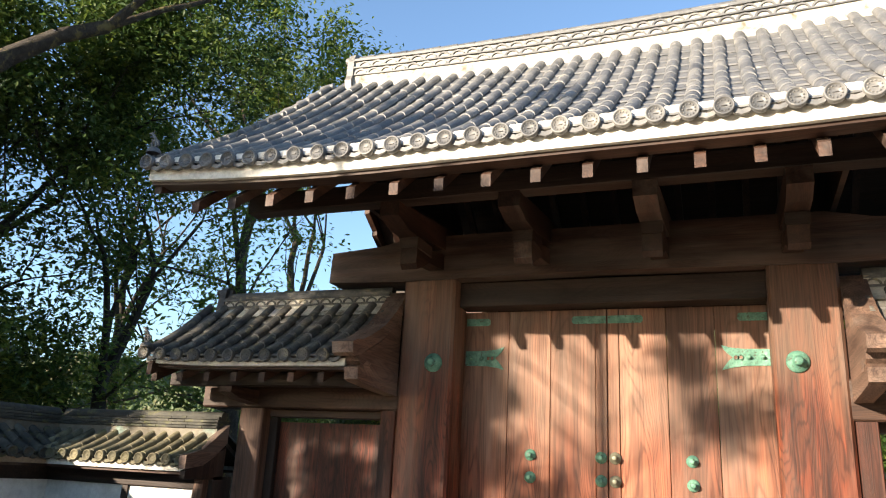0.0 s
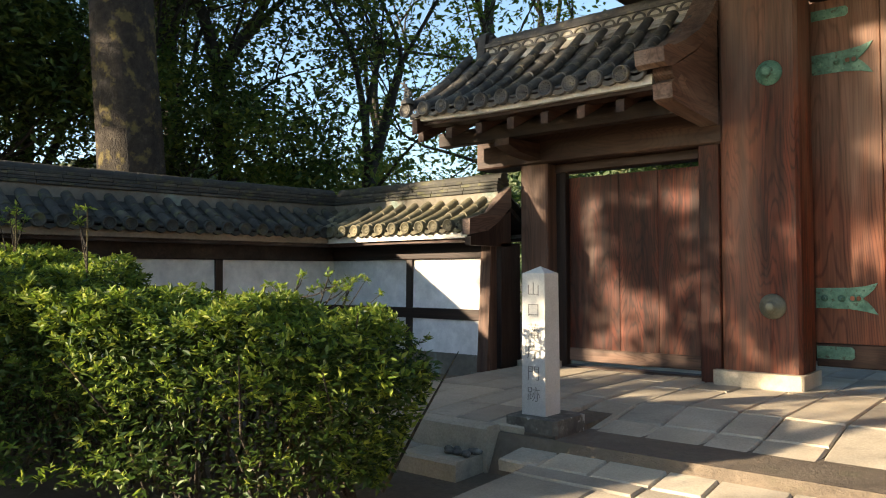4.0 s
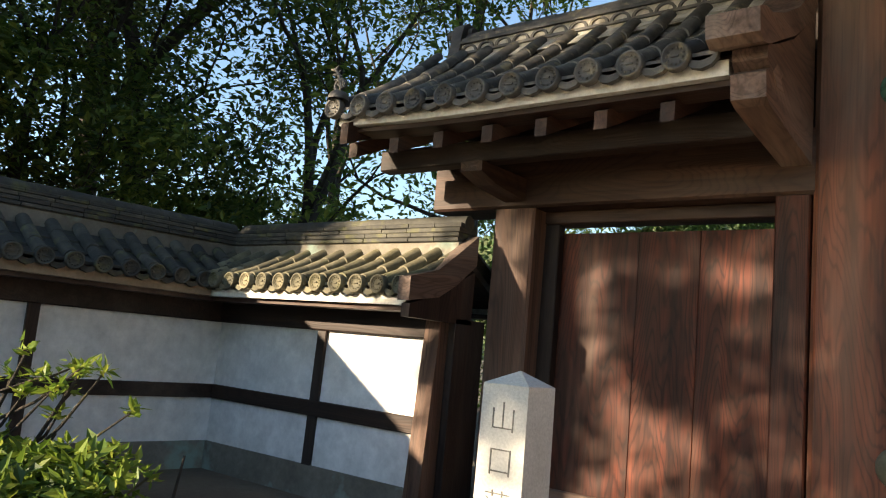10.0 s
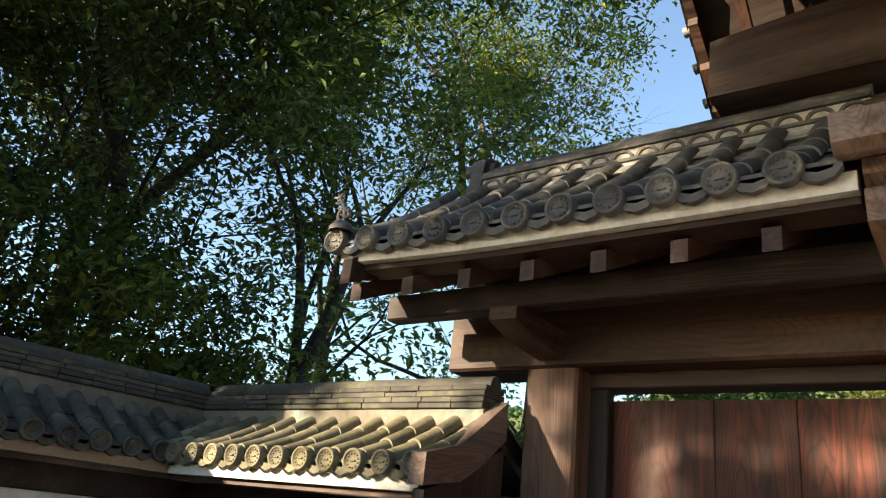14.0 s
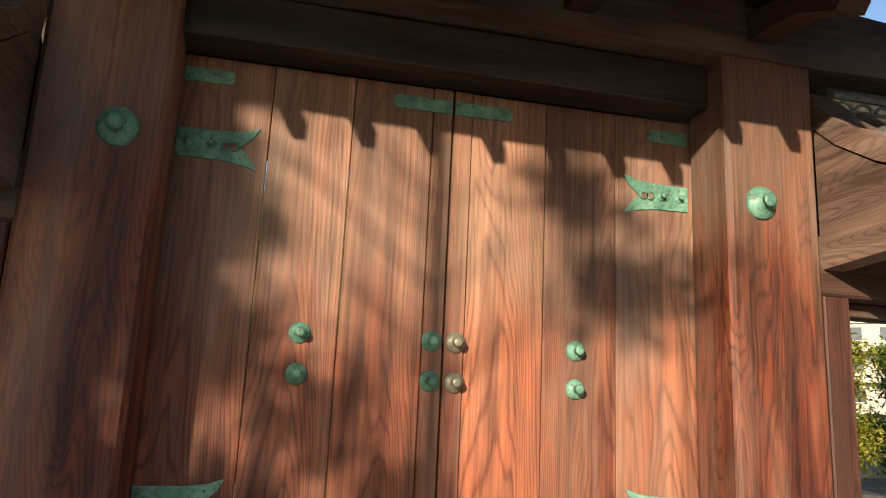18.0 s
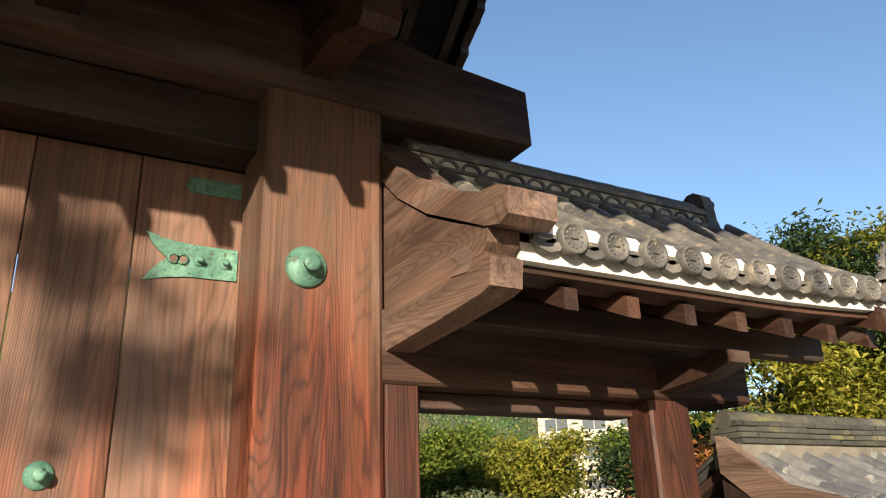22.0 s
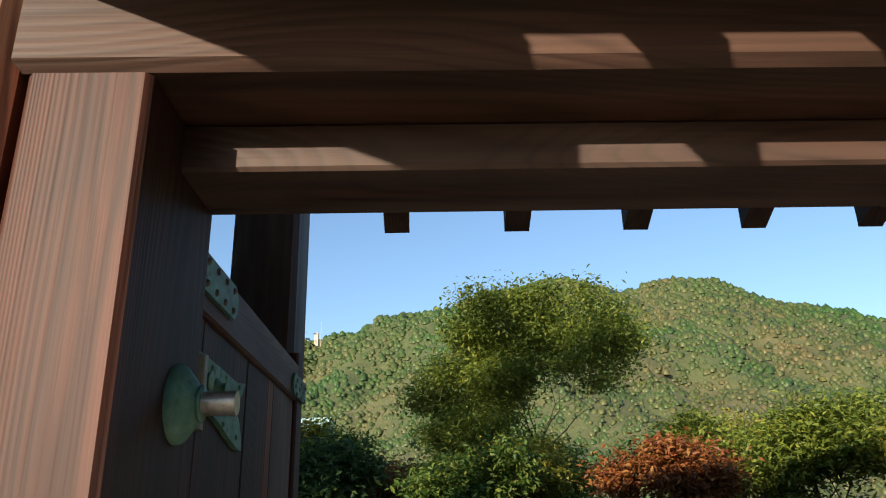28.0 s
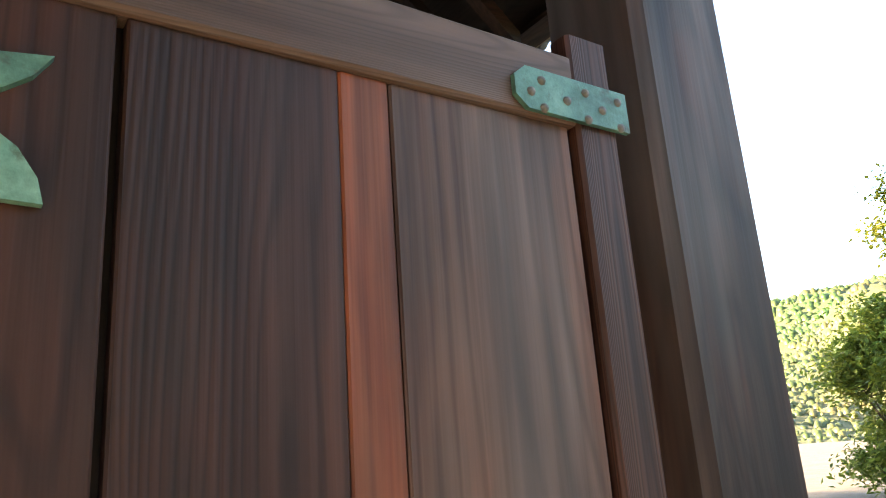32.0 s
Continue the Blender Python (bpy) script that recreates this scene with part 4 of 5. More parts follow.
    us = [n * (3.31 + 0.435 * i - 4.5) for i in range(7)]
    rafters(roof, mf, us, 0.2, 3.40, 1.19, 2.935, 0.09, 0.12)
    rafters(roof, mb, [-u for u in us], 0.2, 3.38, 1.22, 2.92, 0.09, 0.12)
    rm = frame_of(s * 4.5, 0.2, 1, 0)
    a, b = sorted((s * (2.95 - 4.5), s * (5.74 - 4.5)))
    ridge(roof, rm, a, b, 4.04, 0.13, 1, TILE_WARM, 0.175, None, 0.075)
    part("ridge_bed", bent(Geo().prism([(-0.31, 3.875), (0.31, 3.875), (0.14, 4.02), (-0.14, 4.02)], "x", a, b), rm), RIDGE_MORTAR, roof, "pale lime bedding under the ridge")
    end_tile(roof, rm, b if s > 0 else a, s, 4.04, 4.36, 0.12, TILE_WARM)
    finial(roof, (s * 5.98, -1.16, 3.28), TILE_WARM, s)
    return fr, roof


left_gate, left_roof = side_gate(-1, "small tiled roof with mossy weathered round tiles over the closed side gate")
right_gate, right_roof = side_gate(1, "small tiled roof with grey round tiles over the open side gate")

# closed door of the one side gate
door = thing("side_door", "closed side door of dark reddish boards", "door", (-3.86, 0.42, 0.1))
for a, b in ((-4.785, -4.001), (-4.0, -3.521), (-3.52, -2.94)):
    part("plank", Geo().beam("z", a, b, 0.34, 0.40, 0.19, 2.40, 0.005), W_PILLAR, door)
part("bottom_rail", Geo().beam("x", -4.785, -2.94, 0.31, 0.40, 0.175, 0.33, 0.01), W_GREYX, door, "bleached bottom rail")
part("door_post", Geo().beam("z", -4.80, -4.66, 0.24, 0.34, 0.12, 2.46, 0.01), W_DARKZ, door)

# open leaf of the other one, swung back along the pillar line
leaf = thing("side_door_leaf", "side door leaf standing open, dark planks with green copper straps", "door", (2.83, 0.6, 0.1))
FX = 2.828
for a, b, mat in ((0.56, 0.857, W_LEAF), (0.86, 1.366, W_LEAF), (1.38, 1.712, W_LEAF), (1.713, 1.808, W_ORANGE), (1.811, 2.235, W_BLEACH)):
    part("plank", Geo().beam("z", FX - 0.05, FX - 0.012, a, b, 0.16, 2.333, 0.004), mat, leaf)
part("backing", Geo().beam("z", FX - 0.064, FX - 0.053, 0.57, 2.28, 0.16, 2.40, 0.002), W_DARKZ, leaf)
part("top_rail", Geo().beam("y", FX - 0.055, FX + 0.006, 0.56, 2.245, 2.335, 2.495, 0.008), W_RAIL, leaf, "top rail with swirling grain")
part("bottom_rail", Geo().beam("y", FX - 0.055, FX + 0.006, 0.56, 2.285, 0.15, 0.33, 0.008), W_RAIL, leaf)
part("end_stile", Geo().beam("z", FX - 0.055, FX + 0.004, 2.248, 2.365, 0.15, 2.55, 0.008), W_JAMB, leaf)
SIDE = Matrix.Rotation(radians(90), 4, "Y")   # local z faces +x
for z in (2.136, 0.55):
    def q(a, b):
        return (0.735 + a * 0.555, z + b)
    prof = [q(0, -0.023), q(0.25, -0.030), q(0.5, -0.052), q(0.75, -0.085), q(0.9, -0.102), q(1.0, -0.104), q(0.985, -0.07), q(0.94, -0.032), q(0.88, -0.008), q(0.80, 0.0), q(0.77, 0.010), q(0.82, 0.030), q(0.90, 0.045), q(0.96, 0.07), q(1.0, 0.103), q(0.80, 0.088), q(0.5, 0.096), q(0, 0.10)]
    strap = part("hinge_strap", Geo().prism(prof, "x", FX - 0.012, FX + 0.004), COPPER, leaf, "green copper strap hinge with a forked end")
    for i, (a, r) in enumerate(((0.14, 0.040), (0.42, 0.036))):
        part("hinge_nail", stud(r, 0.022, 0.03, Matrix.Translation((FX + 0.003, *q(a, 0.026))) @ SIDE), COPPER, strap)
    for a in (0.643, 0.722):
        part("eyelet", Geo().lathe([(0.026, 0), (0.040, 0.004), (0.040, 0.012), (0.026, 0.012)], Matrix.Translation((FX + 0.003, *q(a, 0.015))) @ Matrix.Diagonal((0.85, 0.85, 0.85, 1)) @ SIDE, 16), COPPER, strap)
        part("eyelet_hole", Geo().lathe([(0.0, 0.002), (0.022, 0.002)], Matrix.Translation((FX + 0.003, *q(a, 0.015))) @ SIDE, 12), W_LEAF, strap)
    for a in (0.05, 0.31, 0.58, 0.86):
        for b in (-0.012 - 0.07 * a, 0.078):
            part("rivet", Geo().lathe([(0.010, 0), (0.007, 0.006), (0, 0.007)], Matrix.Translation((FX + 0.003, *q(a, b))) @ SIDE, 8), COPPER, strap)
    part("hinge_barrel", Geo().tube((2.868, 0.62, z - 0.12), (2.868, 0.62, z - 0.037), 0.036, 0.036, 16).tube((2.868, 0.62, z - 0.033), (2.868, 0.62, z + 0.05), 0.036, 0.036, 16), BRONZE, leaf, "dull green hinge barrel")
    part("hinge_tongue", Geo().beam("y", FX - 0.005, FX + 0.035, 0.64, 0.74, z - 0.02, z + 0.05, 0.01), BRONZE, leaf)
tp = part("copper_plate", Geo().prism([(0.70, 2.385), (1.045, 2.385), (1.08, 2.415), (1.08, 2.455), (1.045, 2.485), (0.70, 2.485)], "x", FX + 0.006, FX + 0.018), COPPER, leaf)
cp = part("corner_plate", Geo().prism([(2.076, 2.363), (2.106, 2.338), (2.388, 2.338), (2.388, 2.43), (2.106, 2.43), (2.076, 2.405)], "x", FX + 0.007, FX + 0.019), COPPER, leaf, "green copper corner plate")
for par_, spots in ((tp, [(0.75 + 0.09 * i, z) for i in range(4) for z in (2.405, 2.465)]), (cp, [(2.115, 2.375), (2.145, 2.345), (2.145, 2.405), (2.21, 2.375), (2.265, 2.345), (2.265, 2.405), (2.31, 2.375), (2.36, 2.345), (2.36, 2.405)])):
    for y, z in spots:
        part("nail_head", Geo().lathe([(0.011, 0), (0.008, 0.006), (0, 0.008)], Matrix.Translation((FX + 0.018, y, z)) @ SIDE, 8), INK, par_)
pivot = thing("jamb_stud", "green copper domed stud with a bright rod on the jamb", "door fitting", (2.935, 0.335, 2.03))
part("dome", stud(0.076, 0.03, 0.05, Matrix.Translation((2.935, 0.335, 2.03)) @ SIDE), COPPER, pivot)
part("rod", Geo().tube((2.97, 0.335, 2.03), (3.05, 0.335, 2.03), 0.023, 0.023, 14), DULL_METAL, pivot, "bright metal rod")
lamp = thing("ceiling_sensor", "round cream fitting under the side gate roof", "lamp", (3.80, -0.25, 2.95))
part("cover", Geo().lathe([(0.0, -0.045), (0.035, -0.045), (0.062, -0.03), (0.066, 0.0), (0.066, 0.03), (0.0, 0.03)], Matrix.Translation((3.80, -0.25, 2.945)), 24), CREAM, lamp)
part("slot", Geo().beam("x", 3.785, 3.815, -0.255, -0.245, 2.896, 2.901, 0.001), INK, lamp)
part("stem", Geo().tube((3.80, -0.25, 2.97), (3.80, -0.25, 3.42), 0.014, 0.014, 8), W_DARKZ, lamp)

# ---- roofed plaster walls ----


def plaster_wall(name, label, m, length, posts, seed, tile=TILE_OLD, board=TAN_BOARD):
    """A white plaster wall with dark timbers under a small tiled roof. m: local u along it, v outwards from its face."""
    w = thing(name, label, "wall", tuple(m @ Vector((length / 2, -0.3, 0))), kind="structure")
    def P(nm, g, mat, lab=""):
        part(nm, bent(g, m), mat, w, lab)
    P("plaster", Geo().prism([(-0.6, 0.2), (0.0, 0.2), (-0.03, 1.46), (-0.57, 1.46)], "x", 0, length), PLASTER, "white plaster panel")
    P("wall_footing", Geo().prism([(-0.7, -0.5), (0.10, -0.5), (0.03, 0.24), (-0.63, 0.24)], "x", 0, length), CEMENT, "greenish weathered cement footing")
    P("top_beam", Geo().beam("x", 0, length, -0.10, 0.03, 1.42, 1.66), W_DARK)
    P("mid_rail", Geo().beam("x", 0, length, -0.05, 0.022, 0.66, 0.795, 0.006), W_DARK)
    for u in posts:
        P("wall_post", Geo().prism([(-0.05, 0.22), (0.03, 0.22), (0.005, 1.43), (-0.05, 1.43)], "x", u - 0.05, u + 0.05), W_DARKZ)
    n = int(length / 0.45)
    for i in range(n):
        u = (i + 0.5) * length / n
        P("rafter_end", Geo().prism([(-0.05, 1.67), (0.36, 1.655), (0.36, 1.715), (-0.05, 1.75)], "x", u - 0.035, u + 0.035), W_DARK)
    mr = m @ Matrix.Translation((0, -0.27, 0))
    flip = mr @ Matrix.Translation((length, 0, 0)) @ Matrix.Rotation(math.pi, 4, "Z")
    rng = random.Random(seed)
    roof_face(w, mr, 0, length, 0.76, 1.80, 2.20, 0.03, 0.235, 0.068, tile, 0.25, None, v0=0.1, rng=rng, white=0.09, mortar=False, board=board)
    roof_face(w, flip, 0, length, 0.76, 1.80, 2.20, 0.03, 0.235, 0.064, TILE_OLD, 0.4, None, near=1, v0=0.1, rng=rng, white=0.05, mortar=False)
    P("ridge_mortar", Geo().beam("x", 0, length, -0.40, -0.14, 2.05, 2.24), CEMENT)
    for k in range(4):
        z = 2.24 + 0.042 * k
        i, u = 0, 0.0
        g = Geo()
        while u < length:
            b = min(length, u + rng.uniform(0.24, 0.30))
            d = rng.uniform(-0.006, 0.006)
            g.beam("x", u + 0.003, b - 0.003, -0.42 + 0.012 * k + d, -0.12 - 0.012 * k + d, z, z + 0.034 + rng.uniform(0, 0.006), 0.006)
            u = b
        tagged(part("ridge_tiles", bent(g, m), TILE_OLD, w), kind="stuff")
    g = Geo()
    u = 0.0
    while u < length - 0.05:
        b = min(length, u + 0.29)
        g.tube((u, -0.27, 2.41), (b, -0.27, 2.41), 0.068, 0.073, 9)
        u = b
    tagged(part("ridge_cap_tiles", bent(g, m), TILE_OLD, w), kind="stuff")
    return w


# front walls: u runs so that v faces the street
wall_left = plaster_wall("wall_left", "white plaster wall with dark timbers and a mossy tiled roof", frame_of(-5.30, -0.42, -1, 0), 2.95, [1.335], 11, TILE_MOSS, EAVE_WHITE)
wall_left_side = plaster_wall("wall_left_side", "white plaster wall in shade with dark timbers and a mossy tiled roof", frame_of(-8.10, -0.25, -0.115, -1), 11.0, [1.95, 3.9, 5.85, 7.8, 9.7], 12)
wall_right = plaster_wall("wall_right", "white plaster wall with a sunlit tiled roof", frame_of(8.25, -0.42, -1, 0), 2.95, [1.615], 13, TILE, EAVE_WHITE)
wall_right_side = plaster_wall("wall_right_side", "plaster wall turning forward under a tiled roof", frame_of(9.25, -11.0, -0.115, 1), 10.8, [1.0, 3.0, 5.0, 7.0, 9.0], 14)

# never in view: added so its shadow falls on the hedge front
added_shade_wall = plaster_wall("added_shade_wall", "unseen plaster wall with a tiled roof, added to shade the hedge", frame_of(-7.2, -9.6, -1, 0), 1.85, [0.9], 15)

for s in (-1, 1):
    post = thing("wall_end_post", "leaning bleached post at the end of the plaster wall", "post", (s * 5.33, -0.40, 0))
    a, b = sorted((s * 5.27, s * 5.42))
    part("shaft", Geo().prism([(-0.56, 0.06), (-0.36, 0.06), (-0.30, 1.60), (-0.46, 1.60)], "x", a, b), W_GREY, post)
    part("foot", Geo().beam("z", a - 0.05, b + 0.05, -0.62, -0.30, -0.12, 0.06, 0.01), CEMENT, post)
    a, b = sorted((s * 5.19, s * 5.30))
    curve = [(-0.15, 2.30), (-0.40, 2.12), (-0.65, 1.95), (-0.98, 1.86), (-0.98, 1.68), (-0.62, 1.74), (-0.40, 1.86), (-0.15, 2.05)]
    part("curved_end_board", Geo().prism(curve, "x", a, b), W_GREYY, post, "curved end board of the wall roof")
    part("end_panel", Geo().prism([(-0.15, 2.0), (-0.62, 1.76), (-0.95, 1.66), (-0.95, 1.56), (-0.15, 1.56)], "x", *sorted((s * 5.20, s * 5.28))), W_DARKZ, post)
    part("end_wall", Geo().beam("z", *sorted((s * 5.20, s * 5.27)), -0.36, 0.05, 0.1, 1.60, 0.005), W_DARKZ, post)

# kerb by the shrubs
kerb = thing("kerb", "worn stone kerb edging the paving", "kerb", (-4.2, -2.95, -0.1), kind="structure")
for i in range(2):
    part("kerb_stone", Geo().beam("x", -5.2 + 0.88 * i, -4.325 + 0.88 * i, -3.02, -2.845, -0.33, 0.042, 0.02), GRANITE, kerb)
for x0, x1 in ((-4.95, -4.06), (-4.05, -3.48)):
    part("kerb_stone", Geo().beam("x", x0, x1, -3.36, -3.025, -0.5, -0.17, 0.025), GRANITE, kerb)
rng = random.Random(4)
for i in range(9):
    x, y, r = -3.62 + rng.uniform(-0.12, 0.14), -2.98 + rng.uniform(-0.08, 0.06), rng.uniform(0.025, 0.05)
    g = Geo().lathe([(0, -0.5 * r), (r * 0.8, -0.35 * r), (r, 0.1 * r), (r * 0.6, 0.55 * r), (0, 0.7 * r)], Matrix.Translation((x, y - 0.14, -0.168 + 0.5 * r)) @ Matrix.Rotation(rng.uniform(0, 3), 4, "Z") @ Matrix.Diagonal((1.3, 0.8, 1, 1)), 9)
    tagged(part("pebble", g, BLOCK_STONE), "small dark pebble beside the stone marker", "stone", "pebbles by the marker")

# ---- stone marker ----
marker = thing("stone_marker", "pale square granite pillar with carved characters on a dark stone block", "stone marker", (-3.226, -2.584, -0.3))
part("base_block", Geo().beam("z", -3.42, -2.95, -2.82, -2.35, -0.32, 0.11, 0.03), BLOCK_STONE, marker, "dark lichened stone base")
g = Geo()
cx, cy, h0, h1 = -3.226, -2.584, 0.110, 0.103
verts = [(cx + a * h, cy + b * h, z) for z, h in ((0.11, h0), (1.228, h1)) for a, b in ((-1, -1), (1, -1), (1, 1), (-1, 1))] + [(cx, cy, 1.285)]
g.put(verts, [(3, 2, 1, 0), (0, 1, 5, 4), (1, 2, 6, 5), (2, 3, 7, 6), (3, 0, 4, 7), (4, 5, 8), (5, 6, 8), (6, 7, 8), (7, 4, 8)])
part("shaft", g, MARKER_STONE, marker)
for i, ch in enumerate("山口藩庁門跡"):
    cu = bpy.data.curves.new("character", "FONT")
    cu.body, cu.size, cu.align_x, cu.extrude = ch, 0.128, "CENTER", 0.002
    cu.offset = -0.0022
    tmp = new("character", cu)
    bpy.context.view_layer.update()
    me = bpy.data.meshes.new_from_object(tmp.evaluated_get(bpy.context.evaluated_depsgraph_get()))
    bpy.data.objects.remove(tmp)
    me.materials.clear()
    me.materials.append(INK)
    ob = piece("carved_character", me, marker, Matrix.Translation((cx, cy - 0.1045 - 0.0011 * i, 1.058 - 0.166 * i)) @ Matrix.Rotation(radians(90), 4, "X"))

# ---- plants ----
NPR = np.random.RandomState(5)


def leaf_mesh(name, centres, size, material, aspect=0.45, droop=0.35, rs=None, tumble=0.55):
    """Many small bent leaves, each two quads folded on the midrib, as one mesh."""
    rs = rs or NPR
    n = len(centres)
    d = rs.normal(size=(n, 3))
    d[:, 2] = d[:, 2] * 0.5 - droop
    d /= np.linalg.norm(d, axis=1)[:, None]
    s = np.cross(d, rs.normal(size=(n, 3)) * tumble + (0, 0, 1))
    s /= np.linalg.norm(s, axis=1)[:, None] + 1e-9
    up = np.cross(s, d)
    L = size * rs.uniform(0.6, 1.3, n)[:, None]
    W = L * aspect * 0.5
    c = np.asarray(centres)
    v = np.stack([c, c + d * L * 0.45 + s * W + up * W * 0.4, c + d * L, c + d * L * 0.45 - s * W + up * W * 0.4], 1).reshape(-1, 3)
    base = np.arange(n)[:, None] * 4
    f = np.concatenate([base + [[0, 1, 2]], base + [[0, 2, 3]]], 1).reshape(-1, 3)
    return fast_mesh(name, v, f, material)


def limbs(g, p, d, length, r, depth, rs, tips, spread=0.6, up=0.25, bend=0.22, sides=7):
    """Tapered, bending limbs that fork; gathers the twig ends."""
    n = 4
    for i in range(n):
        q = p + d * (length / n)
        r2 = r * (1 - 0.42 / n)
        g.tube(p, q, r, r2, max(4, sides - depth), False)
        p, r = q, r2
        d = (d + Vector((rs.normal(), rs.normal(), rs.normal())) * bend * 0.5 + Vector((0, 0, up * 0.12))).normalized()
        if depth <= 2:
            tips.append((p.copy(), depth))
    if depth <= 0:
        return
    for k in range(2 if rs.rand() < 0.6 else 3):
        nd = (d + Vector((rs.normal(), rs.normal(), rs.normal() * 0.6)) * spread + Vector((0, 0, up))).normalized()
        limbs(g, p, nd, length * rs.uniform(0.62, 0.85), r * rs.uniform(0.55, 0.75), depth - 1, rs, tips, spread, up, bend, sides)


def tree(label, at, height, trunk_r, leaves, leaf, material, bark, seed, crown=(1.0, 1.0), lean=(0, 0), spread=0.6, first=0.35, depth=4, clump=0.55, group="", aspect=0.45, name="tree", low=True, per=110):
    rs = np.random.RandomState(seed)
    t = thing(name, label, "tree", at, group)
    g = Geo()
    tips = []
    p = Vector(at) - Vector((0, 0, 0.2))
    d = Vector((lean[0], lean[1], 1)).normalized()
    top = height * first
    n = 8
    radii = [trunk_r * (1.0 - 0.22 * i / n + 0.35 * math.exp(-2.2 * i * top / n)) for i in range(n + 1)]
    for i in range(n):
        q = p + d * (top / n)
        g.tube(p, q, radii[i], radii[i + 1], 12, False)
        p = q
        d = (d + Vector((rs.normal(), rs.normal(), 0)) * 0.035).normalized()
        if i > 2 and low:
            nd = (d * 0.5 + Vector((rs.normal(), rs.normal(), 0.1))).normalized()
            limbs(g, p, nd, height * 0.16 * rs.uniform(0.7, 1.1), radii[i] * 0.28, max(1, depth - 2), rs, tips, spread)
    r = radii[-1]
    for k in range(3):
        nd = (d + Vector((rs.normal(), rs.normal(), 0.2)) * spread * (0.25, 0.75, 0.75)[k]).normalized()
        limbs(g, p, nd, height * 0.24 * rs.uniform(0.8, 1.15), r * (0.92, 0.62, 0.55)[k], depth, rs, tips, spread)
    part("trunk", g, bark, t)
    pts = np.array([tuple(q) for q, dp in tips if dp <= 2])
    if len(pts) and leaves:
        # sprays of leaves round some of the twig ends, with gaps between them
        hubs = pts[rs.randint(0, len(pts), max(6, leaves // per))] + rs.normal(size=(max(6, leaves // per), 3)) * 0.15
        which = rs.randint(0, len(hubs), leaves)
        wide = rs.uniform(0.5, 1.15, len(hubs))[which][:, None]
        c = hubs[which] + rs.normal(size=(leaves, 3)) * wide * np.array([clump, clump, clump * 0.55]) * 0.85
        part("crown", leaf_mesh("crown", c - np.array(at), leaf, material, aspect, rs=rs), material, t)
    return t


# wood behind the closed side
FOREST = [
    ((-9.35, -2.77), 16, 0.47, LEAF_DARK, 30000, BARK, 21, 0.42), ((-13.9, 1.85), 14, 0.20, LEAF_DARK, 26000, BARK_DARK, 22, 0.40), ((-16.5, 9.0), 13, 0.2, LEAF_DARK, 9000, BARK_DARK, 23, 0.45),
    ((-11.4, 3.7), 13, 0.19, LEAF_MID, 15000, BARK_DARK, 24, 0.28), ((-10.0, 6.4), 17, 0.2, LEAF_MID, 26000, BARK, 25, 0.38), ((-18, 3.0), 15, 0.3, LEAF_DARK, 16000, BARK_DARK, 26, 0.45),
    ((-12.4, 12.0), 16, 0.22, LEAF_LIGHT, 12000, BARK, 27, 0.4), ((-6.8, 10.5), 5.5, 0.16, LEAF_MID, 9000, BARK, 28, 0.3),
    ((-15.2, -4.2), 14, 0.3, LEAF_DARK, 30000, BARK_DARK, 30, 0.22), ((-17, -1.5), 14, 0.3, LEAF_DARK, 26000, BARK_DARK, 32, 0.2), ((-13.2, -0.4), 10, 0.14, LEAF_DARK, 13000, BARK_DARK, 33, 0.3),
]
for (x, y), h, r, mat, n, bark, seed, first in FOREST:
    tree("tall broadleaf tree with dark glossy leaves behind the wall", (x, y, -0.1), h, r, n, 0.17, mat, bark, seed, group="wood behind the wall", clump=0.62, first=first, low=r < 0.38)
for k, (x, y) in enumerate(((-14.2, -1.2), (-16.8, -4.5), (-13.6, -3.6), (-9.6, 8.8), (-8.4, 9.8), (-15.2, -2.8), (-15.8, -5.6))):
    tree("bushy young evergreen tree behind the wall", (x, y, -0.1), (5.5 if -13 < x else 8.5) + 0.6 * (k % 3), 0.09, 5200 if x > -13 else 14000, 0.16, LEAF_DARK if k % 3 else LEAF_MID, BARK_DARK, 120 + k, group="young trees behind the wall", clump=0.5, first=0.14, depth=3)
g_under = np.random.RandomState(8)
for k, (x, y) in enumerate(((-18.5, -1.0), (-17.5, -6.0), (-12.5, 11.5), (-9.0, 14.0))):
    c = np.stack([g_under.normal(x, 1.3, 2600), g_under.normal(y, 0.9, 2600), np.abs(g_under.normal(1.3, 1.1, 2600))], 1)
    t = thing("bush", "dark evergreen undergrowth behind the wall", "bush", (x, y, 0), "undergrowth")
    part("foliage", leaf_mesh("foliage", c - np.array((x, y, 0)), 0.16, LEAF_DARK), LEAF_DARK, t)

# trees across the street whose thin crowns dapple the gate
rs_ = np.random.RandomState(44)
WAY = SUN_WAY / SUN_WAY.y


